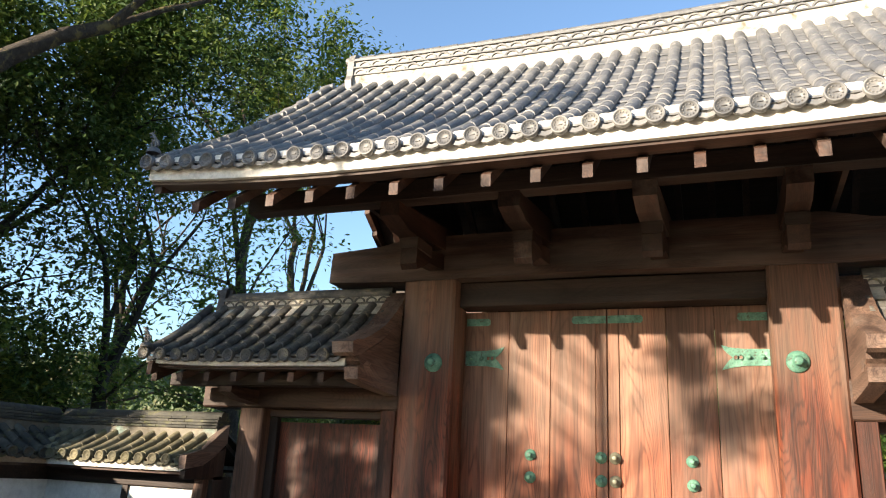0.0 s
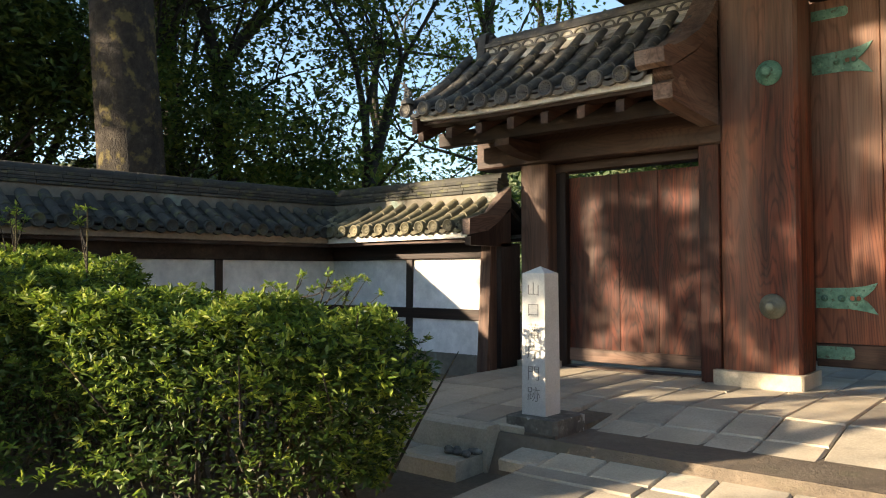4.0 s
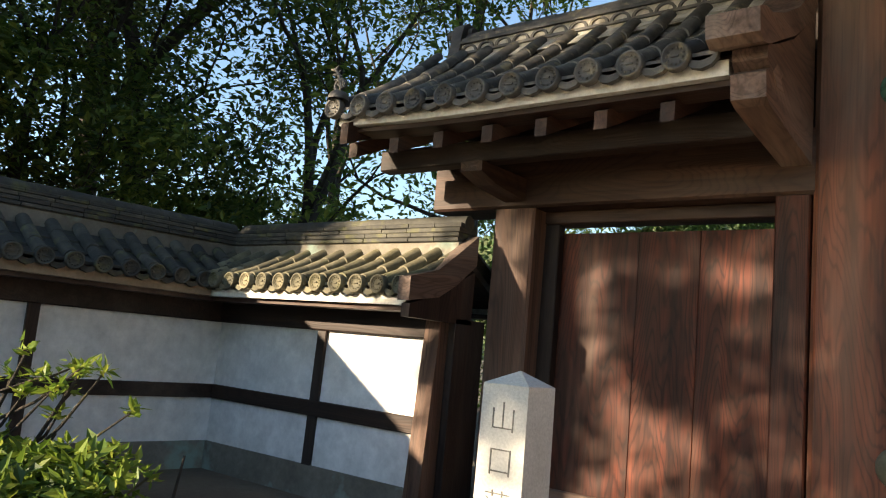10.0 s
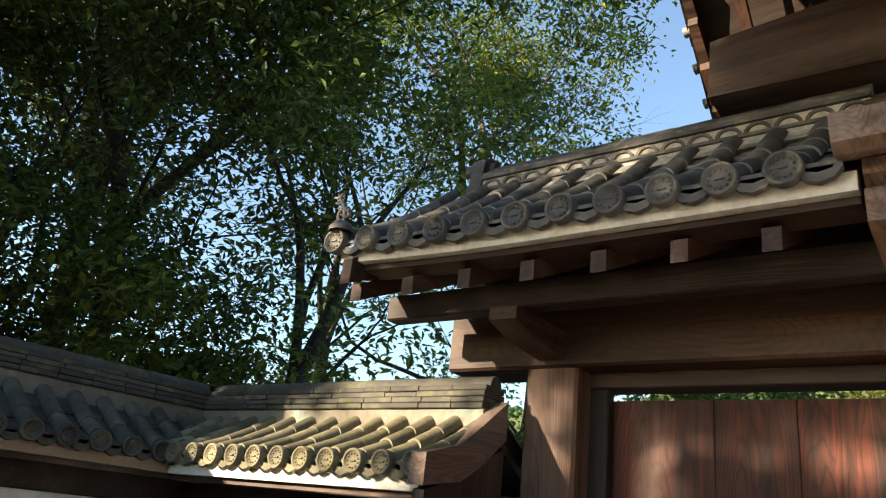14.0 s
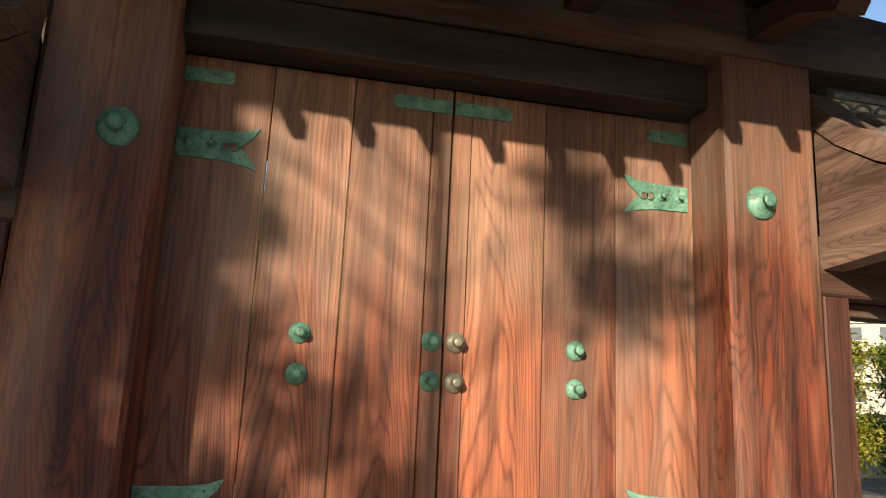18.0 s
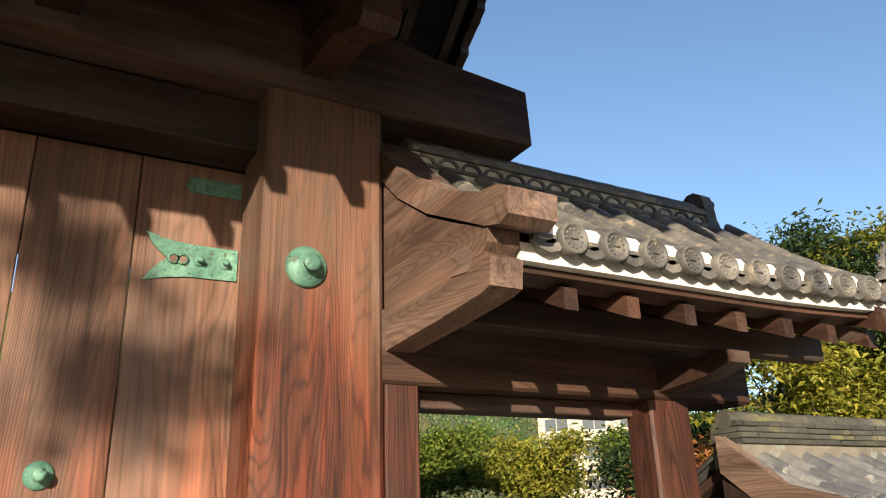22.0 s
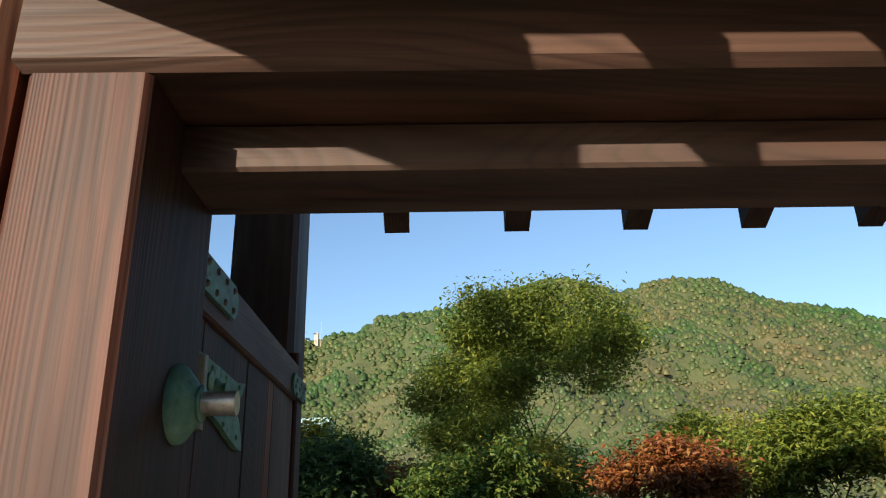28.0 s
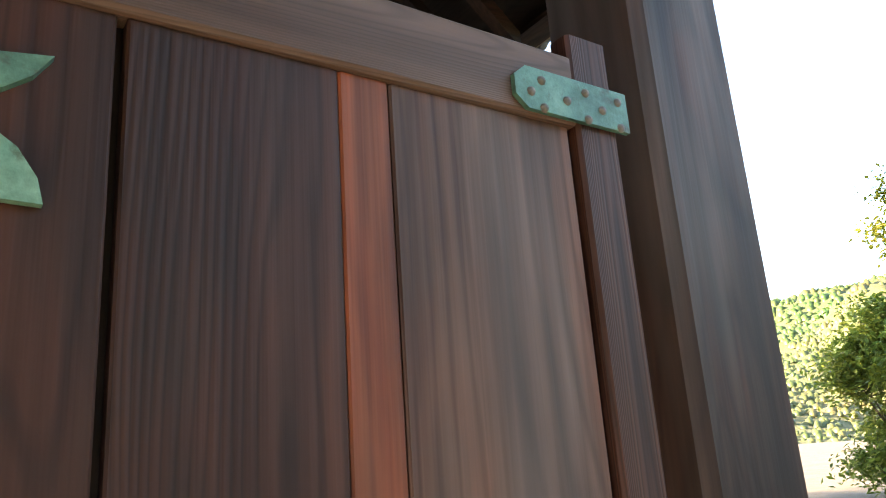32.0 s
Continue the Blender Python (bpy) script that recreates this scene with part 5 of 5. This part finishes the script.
def shade(X, Z):
    """How closely the crowns stand in the sun's way to a place on the gate's front (X along it, Z up)."""
    d = 0.0
    if X < -2.8:
        d = 0.52 if Z < 2.4 else 0.85
    elif X < -1.7:
        d = 0.90 if Z < 1.9 else 0.98
    elif X < -0.35:
        d = 0.85 if X < -1.2 else 0.25 if Z > 2.2 else 0.6 if Z > 0.4 else 0.2
    elif 0.1 < X < 1.9 and 2.5 < Z < 3.3:
        d = 0.5
    if X < -4.9:
        d = 0.05 if 0.2 < Z < 1.2 else 0.14
    if Z > 3.4:
        d = 0.92 if X < -1.7 and Z < 4.6 else 0.5 if X < 0.9 else 0.0
    if Z < 0.0:
        d = 0.16 if -1.5 < X < 2.5 else 0.06
    if Z < -1.0:
        d = 0.25 if -1.0 < X < 1.2 else 0.06
    if -1.75 < X < -1.15 and -0.5 < Z < 0.25:
        d = 0.0
    return d


TALL = [(-4.6, 13.5), (-0.2, 15.0)]
clumps = [[], []]
for k in range(1040):
    X, Z = rs_.uniform(-6.8, 2.6), rs_.uniform(-2.6, 6.8)
    if rs_.rand() < -math.log(1.0 - shade(X, Z)) / 3.7:
        i = 0 if X < -2.2 + rs_.normal() * 0.8 else 1
        far = TALL[i][1] + rs_.uniform(-1.3, 1.3)
        clumps[i].append(Vector((X, 0.4, Z)) - WAY * far)
for i, (X, far) in enumerate(TALL):
    tx, ty = X - WAY.x * far, 0.4 - far
    t = thing("tree", "tall thin-crowned tree across the street casting dappled shade", "tree", (tx, ty, -0.6), "trees across the street")
    g = Geo()
    g.tube((tx, ty, -0.7), (tx + 0.1, ty, 4.0), 0.17, 0.13, 10, False).tube((tx + 0.1, ty, 4.0), (tx, ty, 10.0), 0.13, 0.03, 10, False)
    c = []
    for e in clumps[i]:
        s = Vector((tx, ty, min(9.5, max(2.0, e.z - 0.6 - 0.35 * abs(e.x - tx)))))
        mid = s.lerp(e, 0.5) + Vector((0, 0, 0.15))
        g.tube(s, mid, 0.016, 0.011, 5, False).tube(mid, e, 0.011, 0.005, 5, False)
        n = rs_.randint(130, 240)
        c.append(rs_.normal(size=(n, 3)) * rs_.uniform(0.12, 0.21) + tuple(e))
    part("trunk", g, BARK, t)
    part("crown", leaf_mesh("crown", np.concatenate(c) - np.array((tx, ty, -0.6)), 0.17, LEAF_MID, 0.5, rs=rs_), LEAF_MID, t)
# out of view: added to keep sun off the wood and its big trunk
for k, (x, y, h) in enumerate(((-16.5, -9.4, 12), (-19.5, -11.8, 13), (-16.5, -6.4, 11), (-21.5, -8.0, 13))):
    tree("unseen dense evergreen added to shade the wood behind the wall", (x, y, -0.5), h, 0.26, 17000, 0.24, LEAF_DARK, BARK_DARK, 160 + k, group="evergreens beside the wall", clump=0.7, first=0.22, depth=4)
# unseen row behind the camera, added only to block skylight from the gate
for k in range(7):
    x, y = 2.0 + 5.5 * k, -27 + 1.3 * k + 2 * math.sin(2.1 * k)
    tree("unseen broad evergreen added across the street to cut sky light", (x, y, -0.4), 13.0 + 2.5 * math.sin(1.7 * k), 0.25, 7000, 0.34, LEAF_DARK, BARK_DARK, 140 + k, group="evergreens across the street", clump=0.7, first=0.2, depth=3)

# second unseen belt, nearer, added to dim the ambient light on shaded pillars
for k in range(7):
    x, y = 2.0 + 4.2 * k, -18.5 - 1.2 * math.sin(2.3 * k)
    tree("unseen round evergreen added as a screen against skylight", (x, y, -0.6), 8.2 + 0.8 * math.sin(1.9 * k), 0.2, 9000, 0.36, LEAF_DARK, BARK_DARK, 180 + k, group="street trees", clump=0.75, first=0.16, depth=3)

# clipped shrubs beside the paving
hedge = thing("azalea_hedge", "thick azalea hedge with sunlit yellow-green tips and shade-dark inner leaves", "hedge", (-5.6, -5.3, -0.2))
rs = np.random.RandomState(12)


def hedge_top(x, y):
    rise = np.clip((-4.1 - x) / 2.6, 0, 1)
    return 0.99 - 0.26 * np.clip((x + 4.0) / 1.1, 0, 1) ** 2 + 0.44 * rise + 0.06 * np.sin(3.1 * x + 1.0) * np.cos(2.7 * y) + 0.05 * np.sin(7.3 * x + 4.1 * y)


def hedge_sides(x, z):
    """Street side and back of the hedge at a place along it; it narrows and rounds off at its end."""
    end = np.clip((-2.92 - x - 0.3 * np.clip(z - 0.6, 0, 1) - 0.45 * np.clip(0.6 - z, 0, 0.8)) / 0.9, 0, 1) ** 0.5
    mid = -5.05 + 0.06 * np.sin(2.3 * x) + 0.75 * np.clip((x + 5.2) / 1.6, 0, 1)
    return mid - 0.95 * end + 0.07 * np.sin(5.1 * x + 3 * z), mid + 0.42 * end + 0.07 * np.sin(4.3 * x + 2 * z), end > 0.02


x = rs.uniform(-8.3, -2.85, 150000)
z = rs.uniform(-0.1, 1.55, 150000)
u = rs.rand(150000)
front, back, ok = hedge_sides(x, z)
y = front + (back - front) * u
depth = np.minimum(np.minimum(y - front, back - y), hedge_top(x, y) - z)
keep = ok & (depth > 0.0) & (depth < 0.42) & (rs.rand(150000) < np.where(z < 0.45, 0.55, 1.0))
pts = np.stack([x, y, z], 1)[keep]
depth = depth[keep]
near = pts[depth < 0.09]
near = near[rs.permutation(len(near))[:5600]]
org = np.array(tuple(hedge.location))
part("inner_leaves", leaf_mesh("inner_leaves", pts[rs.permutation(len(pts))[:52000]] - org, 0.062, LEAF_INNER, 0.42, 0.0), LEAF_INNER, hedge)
# bright tips thinned below 0.85, standing in for shade on the hedge face
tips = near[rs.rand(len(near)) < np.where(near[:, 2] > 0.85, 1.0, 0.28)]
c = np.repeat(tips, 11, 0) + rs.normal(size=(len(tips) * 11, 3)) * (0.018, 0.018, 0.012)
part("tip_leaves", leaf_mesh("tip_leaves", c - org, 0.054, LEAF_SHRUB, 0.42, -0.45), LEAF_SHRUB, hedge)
g = Geo()
for k in range(170):
    bx = rs.uniform(-8.0, -3.4)
    by = -5.1 + 0.7 * min(1.0, max(0.0, (bx + 5.2) / 1.6)) + rs.normal() * 0.2
    a = Vector((bx, by, -0.22))
    b = Vector((bx + rs.normal() * 0.22, by + rs.normal() * 0.3, rs.uniform(0.6, 1.0)))
    mid = a.lerp(b, 0.5) + Vector((rs.normal() * 0.06, rs.normal() * 0.06, 0))
    g.tube(a, mid, 0.013, 0.010, 5, False).tube(mid, b, 0.010, 0.004, 5, False)
tagged(part("branchwork", g, BARK, hedge), kind="stuff")

# loose shoots that stand out of the hedge
shoot_rs = np.random.RandomState(3)
SHOOTS = (((-4.2, -4.6), (-3.88, -4.02, 1.17), 5), ((-4.3, -4.5), (-4.02, -4.12, 1.22), 6), ((-4.5, -4.6), (-4.22, -4.22, 1.20), 5), ((-4.0, -4.5), (-3.58, -4.05, 0.98), 3), ((-3.95, -4.55), (-3.42, -4.02, 0.86), 3),
          ((-4.6, -4.7), (-4.45, -4.35, 1.14), 5), ((-5.4, -5.2), (-5.42, -5.2, 1.70), 3), ((-6.4, -5.3), (-6.45, -5.3, 1.72), 4), ((-6.8, -5.2), (-6.75, -5.2, 1.66), 3), ((-3.9, -4.6), (-3.40, -4.35, 0.45), 3))
for (bx, by), (tx, ty, tz), n in SHOOTS:
    sh = thing("azalea_shoot", "thin azalea shoot with rosettes of bright leaves", "shrub", (bx, by, -0.2), "loose azalea shoots")
    g = Geo()
    a, b = Vector((bx, by, -0.2)), Vector((tx, ty, tz))
    mid = a.lerp(b, 0.6) + Vector((0, 0, -0.05))
    g.tube(a, mid, 0.013, 0.009, 6, False).tube(mid, b, 0.009, 0.005, 6, False)
    ends = [b]
    for k in range(n):
        e = b + Vector((shoot_rs.normal() * 0.13, shoot_rs.normal() * 0.09, shoot_rs.uniform(-0.14, 0.03)))
        s0 = mid.lerp(b, 0.45 + 0.1 * k)
        q = s0.lerp(e, 0.5) + Vector((0, 0, -0.02))
        g.tube(s0, q, 0.006, 0.005, 5, False).tube(q, e, 0.005, 0.003, 5, False)
        ends.append(e)
    part("twig", g, BARK, sh)
    c = np.concatenate([shoot_rs.normal(size=(16, 3)) * (0.012, 0.012, 0.009) + tuple(e) for e in ends])
    part("leaves", leaf_mesh("leaves", c - np.array((bx, by, -0.2)), 0.046, LEAF_SHRUB, 0.40, -0.4, shoot_rs), LEAF_SHRUB, sh)

# garden and hillside beyond the open side gate
GARDEN = [
    ((8.6, 28.5), 10.3, LEAF_LIGHT, 60000, 64, 0.6), ((-4.1, 26.8), 11.0, LEAF_YELLOW, 10000, 63, 0.42), ((0.7, 19.7), 4.6, LEAF_DARK, 22000, 70, 0.5), ((4.3, 19.0), 4.1, LEAF_MID, 15000, 69, 0.4),
    ((9.4, 19.5), 4.8, LEAF_RED, 12000, 66, 0.45), ((2.2, 24.0), 4.6, LEAF_RED, 9000, 67, 0.45), ((-0.9, 22.5), 4.6, LEAF_YELLOW, 12000, 68, 0.45), ((13.6, 18.5), 5.2, LEAF_LIGHT, 14000, 64, 0.5), ((17.0, 17.0), 5.0, LEAF_YELLOW, 14000, 65, 0.5),
    ((11.6, 23.5), 5.0, LEAF_LIGHT, 12000, 72, 0.5), ((6.6, 23.0), 4.6, LEAF_YELLOW, 10000, 62, 0.45), ((-3.2, 20.5), 4.2, LEAF_MID, 12000, 71, 0.5), ((-6.5, 22.0), 5.0, LEAF_LIGHT, 10000, 73, 0.5), ((21.5, 19.0), 5.6, LEAF_LIGHT, 12000, 74, 0.5),
    ((5.4, 30.0), 6.0, LEAF_LIGHT, 10000, 75, 0.55), ((-1.5, 31.0), 6.2, LEAF_MID, 10000, 76, 0.55), ((14.5, 27.0), 6.2, LEAF_YELLOW, 10000, 77, 0.55),
]
for (x, y), h, mat, n, seed, cl in GARDEN:
    word = {LEAF_YELLOW: "yellowing", LEAF_RED: "russet autumn", LEAF_LIGHT: "light green", LEAF_MID: "green", LEAF_DARK: "dark evergreen"}[mat]
    tree(word + " tree in the garden behind the gate", (x, y, -0.2), h, 0.05 + 0.014 * h, int(n * 1.3), 0.2, mat, BARK, seed, group="garden trees", clump=cl, first=0.24 if h < 10 else 0.2, per=90 if h < 10 else 60, spread=0.6 if n < 50000 else 0.55, depth=4 if n < 50000 else 5)
# trees beyond the other wall
for (x, y), h, mat, n, seed in (((16.8, 3.2), 8.7, LEAF_PINE, 30000, 81), ((19.0, 1.0), 8.3, LEAF_PINE, 30000, 82), ((15.2, 4.6), 8.6, LEAF_YELLOW, 15000, 83), ((12.9, 3.9), 5.6, LEAF_YELLOW, 11000, 84), ((14.9, 6.7), 9.2, LEAF_PINE, 16000, 85), ((13.2, 6.9), 4.4, LEAF_PINE, 12000, 86), ((12.2, 5.2), 3.9, LEAF_RED, 5000, 87), ((21.0, 5.5), 8.2, LEAF_PINE, 26000, 88), ((17.8, 6.5), 8.8, LEAF_PINE, 22000, 89), ((10.9, 3.2), 3.4, LEAF_YELLOW, 6000, 90)):
    word = {LEAF_YELLOW: "yellow-green", LEAF_PINE: "dark pine-like", LEAF_RED: "reddening", LEAF_DARK: "dark evergreen", LEAF_LIGHT: "light green"}[mat]
    tree(word + " tree behind the tiled wall", (x, y, -0.2), h, 0.14, int(n * (1.6 if mat is LEAF_PINE else 1.5)), 0.17 if mat is LEAF_PINE else 0.15, mat, BARK_DARK, seed, group="trees behind the wall", clump=0.46, first=0.14, per=170, aspect=0.32 if mat is LEAF_PINE else 0.42)
tree("slender tree with narrow pale leaves reaching over the wall", (15.6, -0.1, -0.2), 11.6, 0.12, 13000, 0.17, LEAF_LIGHT, BARK, 91, clump=0.4, aspect=0.26, first=0.5, low=False, spread=0.85)

# hills
rs = np.random.RandomState(2)
az_k = [-75, -60, -45, -28, -13, -8.6, -6.7, -4.9, -2.5, 1.3, 4.6, 9, 12.8, 15.2, 17.4, 22.3, 24.9, 30.2, 33, 36, 40, 46, 60, 80]
el_k = [5, 6, 7, 9, 11.9, 13.4, 14.4, 15.1, 15.7, 16.7, 16.8, 16.6, 16.1, 15.6, 16.0, 16.1, 15.1, 13.9, 12.0, 9.2, 6.2, 5.4, 5.2, 5.0]
NA, NR = 300, 90
az = np.radians(np.linspace(-75, 80, NA))
rr = np.linspace(0, 1, NR)
el = np.interp(np.degrees(az), az_k, el_k)


def wobble(a, b, n, amp):
    out = np.zeros(np.broadcast(a, b).shape)
    for k in range(n):
        f = 1.7 ** k
        out += amp / f * np.sin(a * 9 * f + rs.uniform(0, 7) + 3 * np.sin(b * 4 * f + rs.uniform(0, 7))) * np.cos(b * 7 * f + rs.uniform(0, 7))
    return out


A, R = np.meshgrid(az, rr, indexing="ij")
D = 170 + 560 * R
H = np.tan(np.radians(el))[:, None] * 650 * np.clip(R / 0.86, 0, 1) ** 1.15 * np.where(R > 0.86, 1 - 1.5 * (R - 0.86), 1.0)
H = H + wobble(A, R, 6, 17.0) * np.clip(R * 3, 0, 1) - 4
HX, HY = 3.7 + D * np.sin(A), D * np.cos(A)
verts = np.stack([HX, HY, H], 2).reshape(-1, 3)
ii = (np.arange(NA - 1)[:, None] * NR + np.arange(NR - 1)[None, :]).ravel()
HILL = mottled("wooded_hill", [(0.3, (0.04, 0.065, 0.022)), (0.5, (0.07, 0.085, 0.03)), (0.7, (0.12, 0.10, 0.045))], 0.012, 0.95, 0.12, None, 0.5, 0.0, 3.0)
hill = tagged(new("wooded_hill", fast_mesh("wooded_hill", verts, np.stack([ii, ii + NR, ii + NR + 1, ii + 1], 1), HILL, True)), "wooded hillside in green and brown autumn colours", "hill", kind="structure")
n = 60000
pa, pr = rs.uniform(0, NA - 2, n), rs.uniform(2, NR * 0.9, n)
ia, ir = pa.astype(int), pr.astype(int)
fa, fr_ = az[0] + (az[-1] - az[0]) * pa / (NA - 1), 170 + 560 * pr / (NR - 1)
h_mid = H[ia, ir] + (H[ia + 1, ir] - H[ia, ir]) * (pa - ia) + (H[ia, ir + 1] - H[ia, ir]) * (pr - ir)
base = np.stack([3.7 + fr_ * np.sin(fa), fr_ * np.cos(fa), h_mid + rs.uniform(-0.8, 0.8, n)], 1)
ico = np.array([(0, 0, 1), (0.9, 0, 0.35), (0.28, 0.85, 0.4), (-0.72, 0.53, 0.35), (-0.72, -0.53, 0.4), (0.28, -0.85, 0.35), (0.9, 0.3, -0.5), (0, 0.95, -0.5), (-0.9, 0.1, -0.5), (-0.4, -0.9, -0.5), (0.6, -0.75, -0.5)])
tri = np.array([(0, 1, 2), (0, 2, 3), (0, 3, 4), (0, 4, 5), (0, 5, 1), (1, 6, 2), (2, 6, 7), (2, 7, 3), (3, 7, 8), (3, 8, 4), (4, 8, 9), (4, 9, 5), (5, 9, 10), (5, 10, 1), (1, 10, 6)])
dist = np.hypot(base[:, 0], base[:, 1])
size = (0.0042 * dist * rs.uniform(0.6, 1.35, n))[:, None, None]
v = base[:, None, :] + ico[None] * size * rs.uniform(0.75, 1.3, (n, 11, 1)) * (1, 1, 1.05)
f = (np.arange(n)[:, None, None] * 11 + tri[None]).reshape(-1, 3)
HILL_LEAF = leafy("hill_canopy", (0.034, 0.060, 0.020), (0.052, 0.078, 0.026), (0.078, 0.086, 0.034), 0.0, 0.012, ((0.6, 0.95, 0.6), (1.35, 0.95, 0.95)))
tagged(new("hill_canopy", fast_mesh("hill_canopy", v.reshape(-1, 3), f, HILL_LEAF, True)), "distant tree crowns covering the hill", "woods", kind="stuff")

# far buildings
def block(label, x, y, w, d, floors, yaw):
    b = thing("apartment_building", label, "building", (x, y, 0))
    m = frame_of(x, y, math.cos(yaw), math.sin(yaw))
    h = 3.0 * floors
    part("wall", bent(Geo().beam("z", -w / 2, w / 2, -d / 2, d / 2, -2, h, 0.05), m), CONCRETE, b)
    part("roof", bent(Geo().beam("z", -w / 2 - 0.3, w / 2 + 0.3, -d / 2 - 0.3, d / 2 + 0.3, h, h + 0.5, 0.05), m), CONCRETE, b)
    for k in range(floors):
        z = 3.0 * k
        part("balcony", bent(Geo().beam("x", -w / 2 + 0.4, w / 2 - 0.4, -d / 2 - 1.2, -d / 2 - 0.002, z + 0.1, z + 1.2, 0.03), m), CONCRETE, b)
        for i in range(int(w / 4)):
            u = -w / 2 + 2 + 4 * i
            win = part("window", bent(Geo().beam("z", u - 1.2, u + 1.2, -d / 2 - 0.05, -d / 2 + 0.02, z + 1.25, z + 2.6, 0.01), m), PANE, b)
            part("frame", bent(Geo().beam("z", u - 0.04, u + 0.04, -d / 2 - 0.09, -d / 2 - 0.052, z + 1.25, z + 2.6, 0.005), m), CONCRETE, win)
    return b


PANE, nt_, b_ = nodes_of("dark_glass")
b_.inputs["Base Color"].default_value, b_.inputs["Roughness"].default_value = (0.05, 0.06, 0.07, 1), 0.08
block("beige apartment block with balconies beyond the trees", 60, 62, 16, 10, 4, radians(-40))
house = thing("mint_roofed_hall", "low hall with a mint-green roof among trees", "building", (-8.2, 68, 0))
part("wall", Geo().beam("z", -10.5, -5.9, 66, 74, -1, 9.7, 0.05), CONCRETE, house)
part("roof", Geo().prism([(65.2, 9.7), (70, 11.4), (74.8, 9.7)], "x", -10.8, -5.6), MINT, house, "mint-green sheet roof")
mast = thing("hilltop_mast", "small white hut and lattice mast on the hilltop", "mast", (-83, 592, 146))
part("hut", Geo().beam("z", -87, -84, 590, 594, 138, 149, 0.1), CONCRETE, mast)
part("pole", Geo().tube((-82, 592, 138), (-82, 592, 158), 0.35, 0.2, 6), CONCRETE, mast)

# low garden wall and clipped hedge by the path behind the gate
low = thing("low_stone_wall", "low pale stone wall along the garden path", "wall", (-3, 9.5, 0), kind="structure")
for i in range(16):
    part("coping_stone", Geo().beam("x", -9 + 0.8 * i, -8.21 + 0.8 * i, 9.0, 9.35, -0.16, 0.22, 0.03), WALL_STONE, low)
gh = thing("clipped_hedge", "dark clipped hedge behind the low wall", "hedge", (-3, 10.2, 0))
c = np.stack([rs.uniform(-9, 3.5, 9000), rs.uniform(9.7, 10.8, 9000), rs.uniform(0.0, 0.85, 9000)], 1)
part("foliage", leaf_mesh("foliage", c - np.array((-3, 10.2, 0)), 0.1, LEAF_DARK, 0.5, 0.0), LEAF_DARK, gh)

# ---- paving slabs ----
rng = random.Random(9)
slabs = {}


def slab(x0, x1, y0, y1, za, zb):
    """One slab with worn edges between two lines across the paving, tilted to their levels."""
    key = (round(x1 - x0, 2), round(y1 - y0, 2))
    if key not in slabs:
        w, l = key[0] / 2 - 0.006, key[1] / 2 - 0.007
        c, e = 0.014, 0.010
        top = [(-w + c, -l + e), (w - e, -l + c), (w - c, l - e), (-w + e, l - c)]
        low = [(-w, -l), (w, -l), (w, l), (-w, l)]
        g = Geo().put([(*p, 0.0) for p in top] + [(*p, -0.014) for p in low] + [(*p, -0.09) for p in low],
                      [(0, 1, 2, 3)] + [(k + 4 + i, k + 4 + (i + 1) % 4, k + (i + 1) % 4, k + i) for k in (0, 4) for i in range(4)])
        slabs[key] = g.mesh("slab", GRANITE)
    tilt = math.atan2(zb - za, y1 - y0)
    m = Matrix.Translation(((x0 + x1) / 2, (y0 + y1) / 2, (za + zb) / 2 + rng.uniform(-0.004, 0.004)))
    piece("slab", slabs[key], pavement, m @ Matrix.Rotation(tilt + rng.uniform(-0.003, 0.003), 4, "X") @ Matrix.Rotation(rng.uniform(-0.004, 0.004), 4, "Y"))


x = -5.2
while x < 6.0:
    w = rng.choice((0.34, 0.40, 0.44, 0.48))
    x1 = min(6.0, x + w)
    y = -2.84 if x1 < -3.0 else -3.2
    first = rng.choice((0.6, 0.9, 1.2))
    while y < 3.5:
        y1 = min(3.55, y + (first or rng.choice((1.0, 1.25, 1.5))))
        first = 0
        cut = -1.5 if y < -1.5 < y1 else None
        if cut and cut - y > 0.25:
            y1 = cut
        level = paved_z if x1 > -3.0 else (lambda v: 0.10 if v > -1.5 else 0.10 + 0.045 * (v + 1.5))
        slab(x, x1, y, y1, level(y), level(y1))
        y = y1
    x = x1
x = -2.95
while x < 6.0:
    x1 = min(6.0, x + rng.choice((0.9, 1.1)))
    slab(x, x1, -3.42, -3.2, paved_z(-3.42), paved_z(-3.2))
    x = x1
x = -2.95
while x < 6.0:
    x1 = min(6.0, x + rng.choice((0.52, 0.60, 0.66)))
    y = -3.42
    while y > -9.6:
        y1 = y - rng.choice((0.9, 1.2, 1.4))
        slab(x, x1, y1, y, paved_z(y1), paved_z(y))
        y = y1
    x = x1
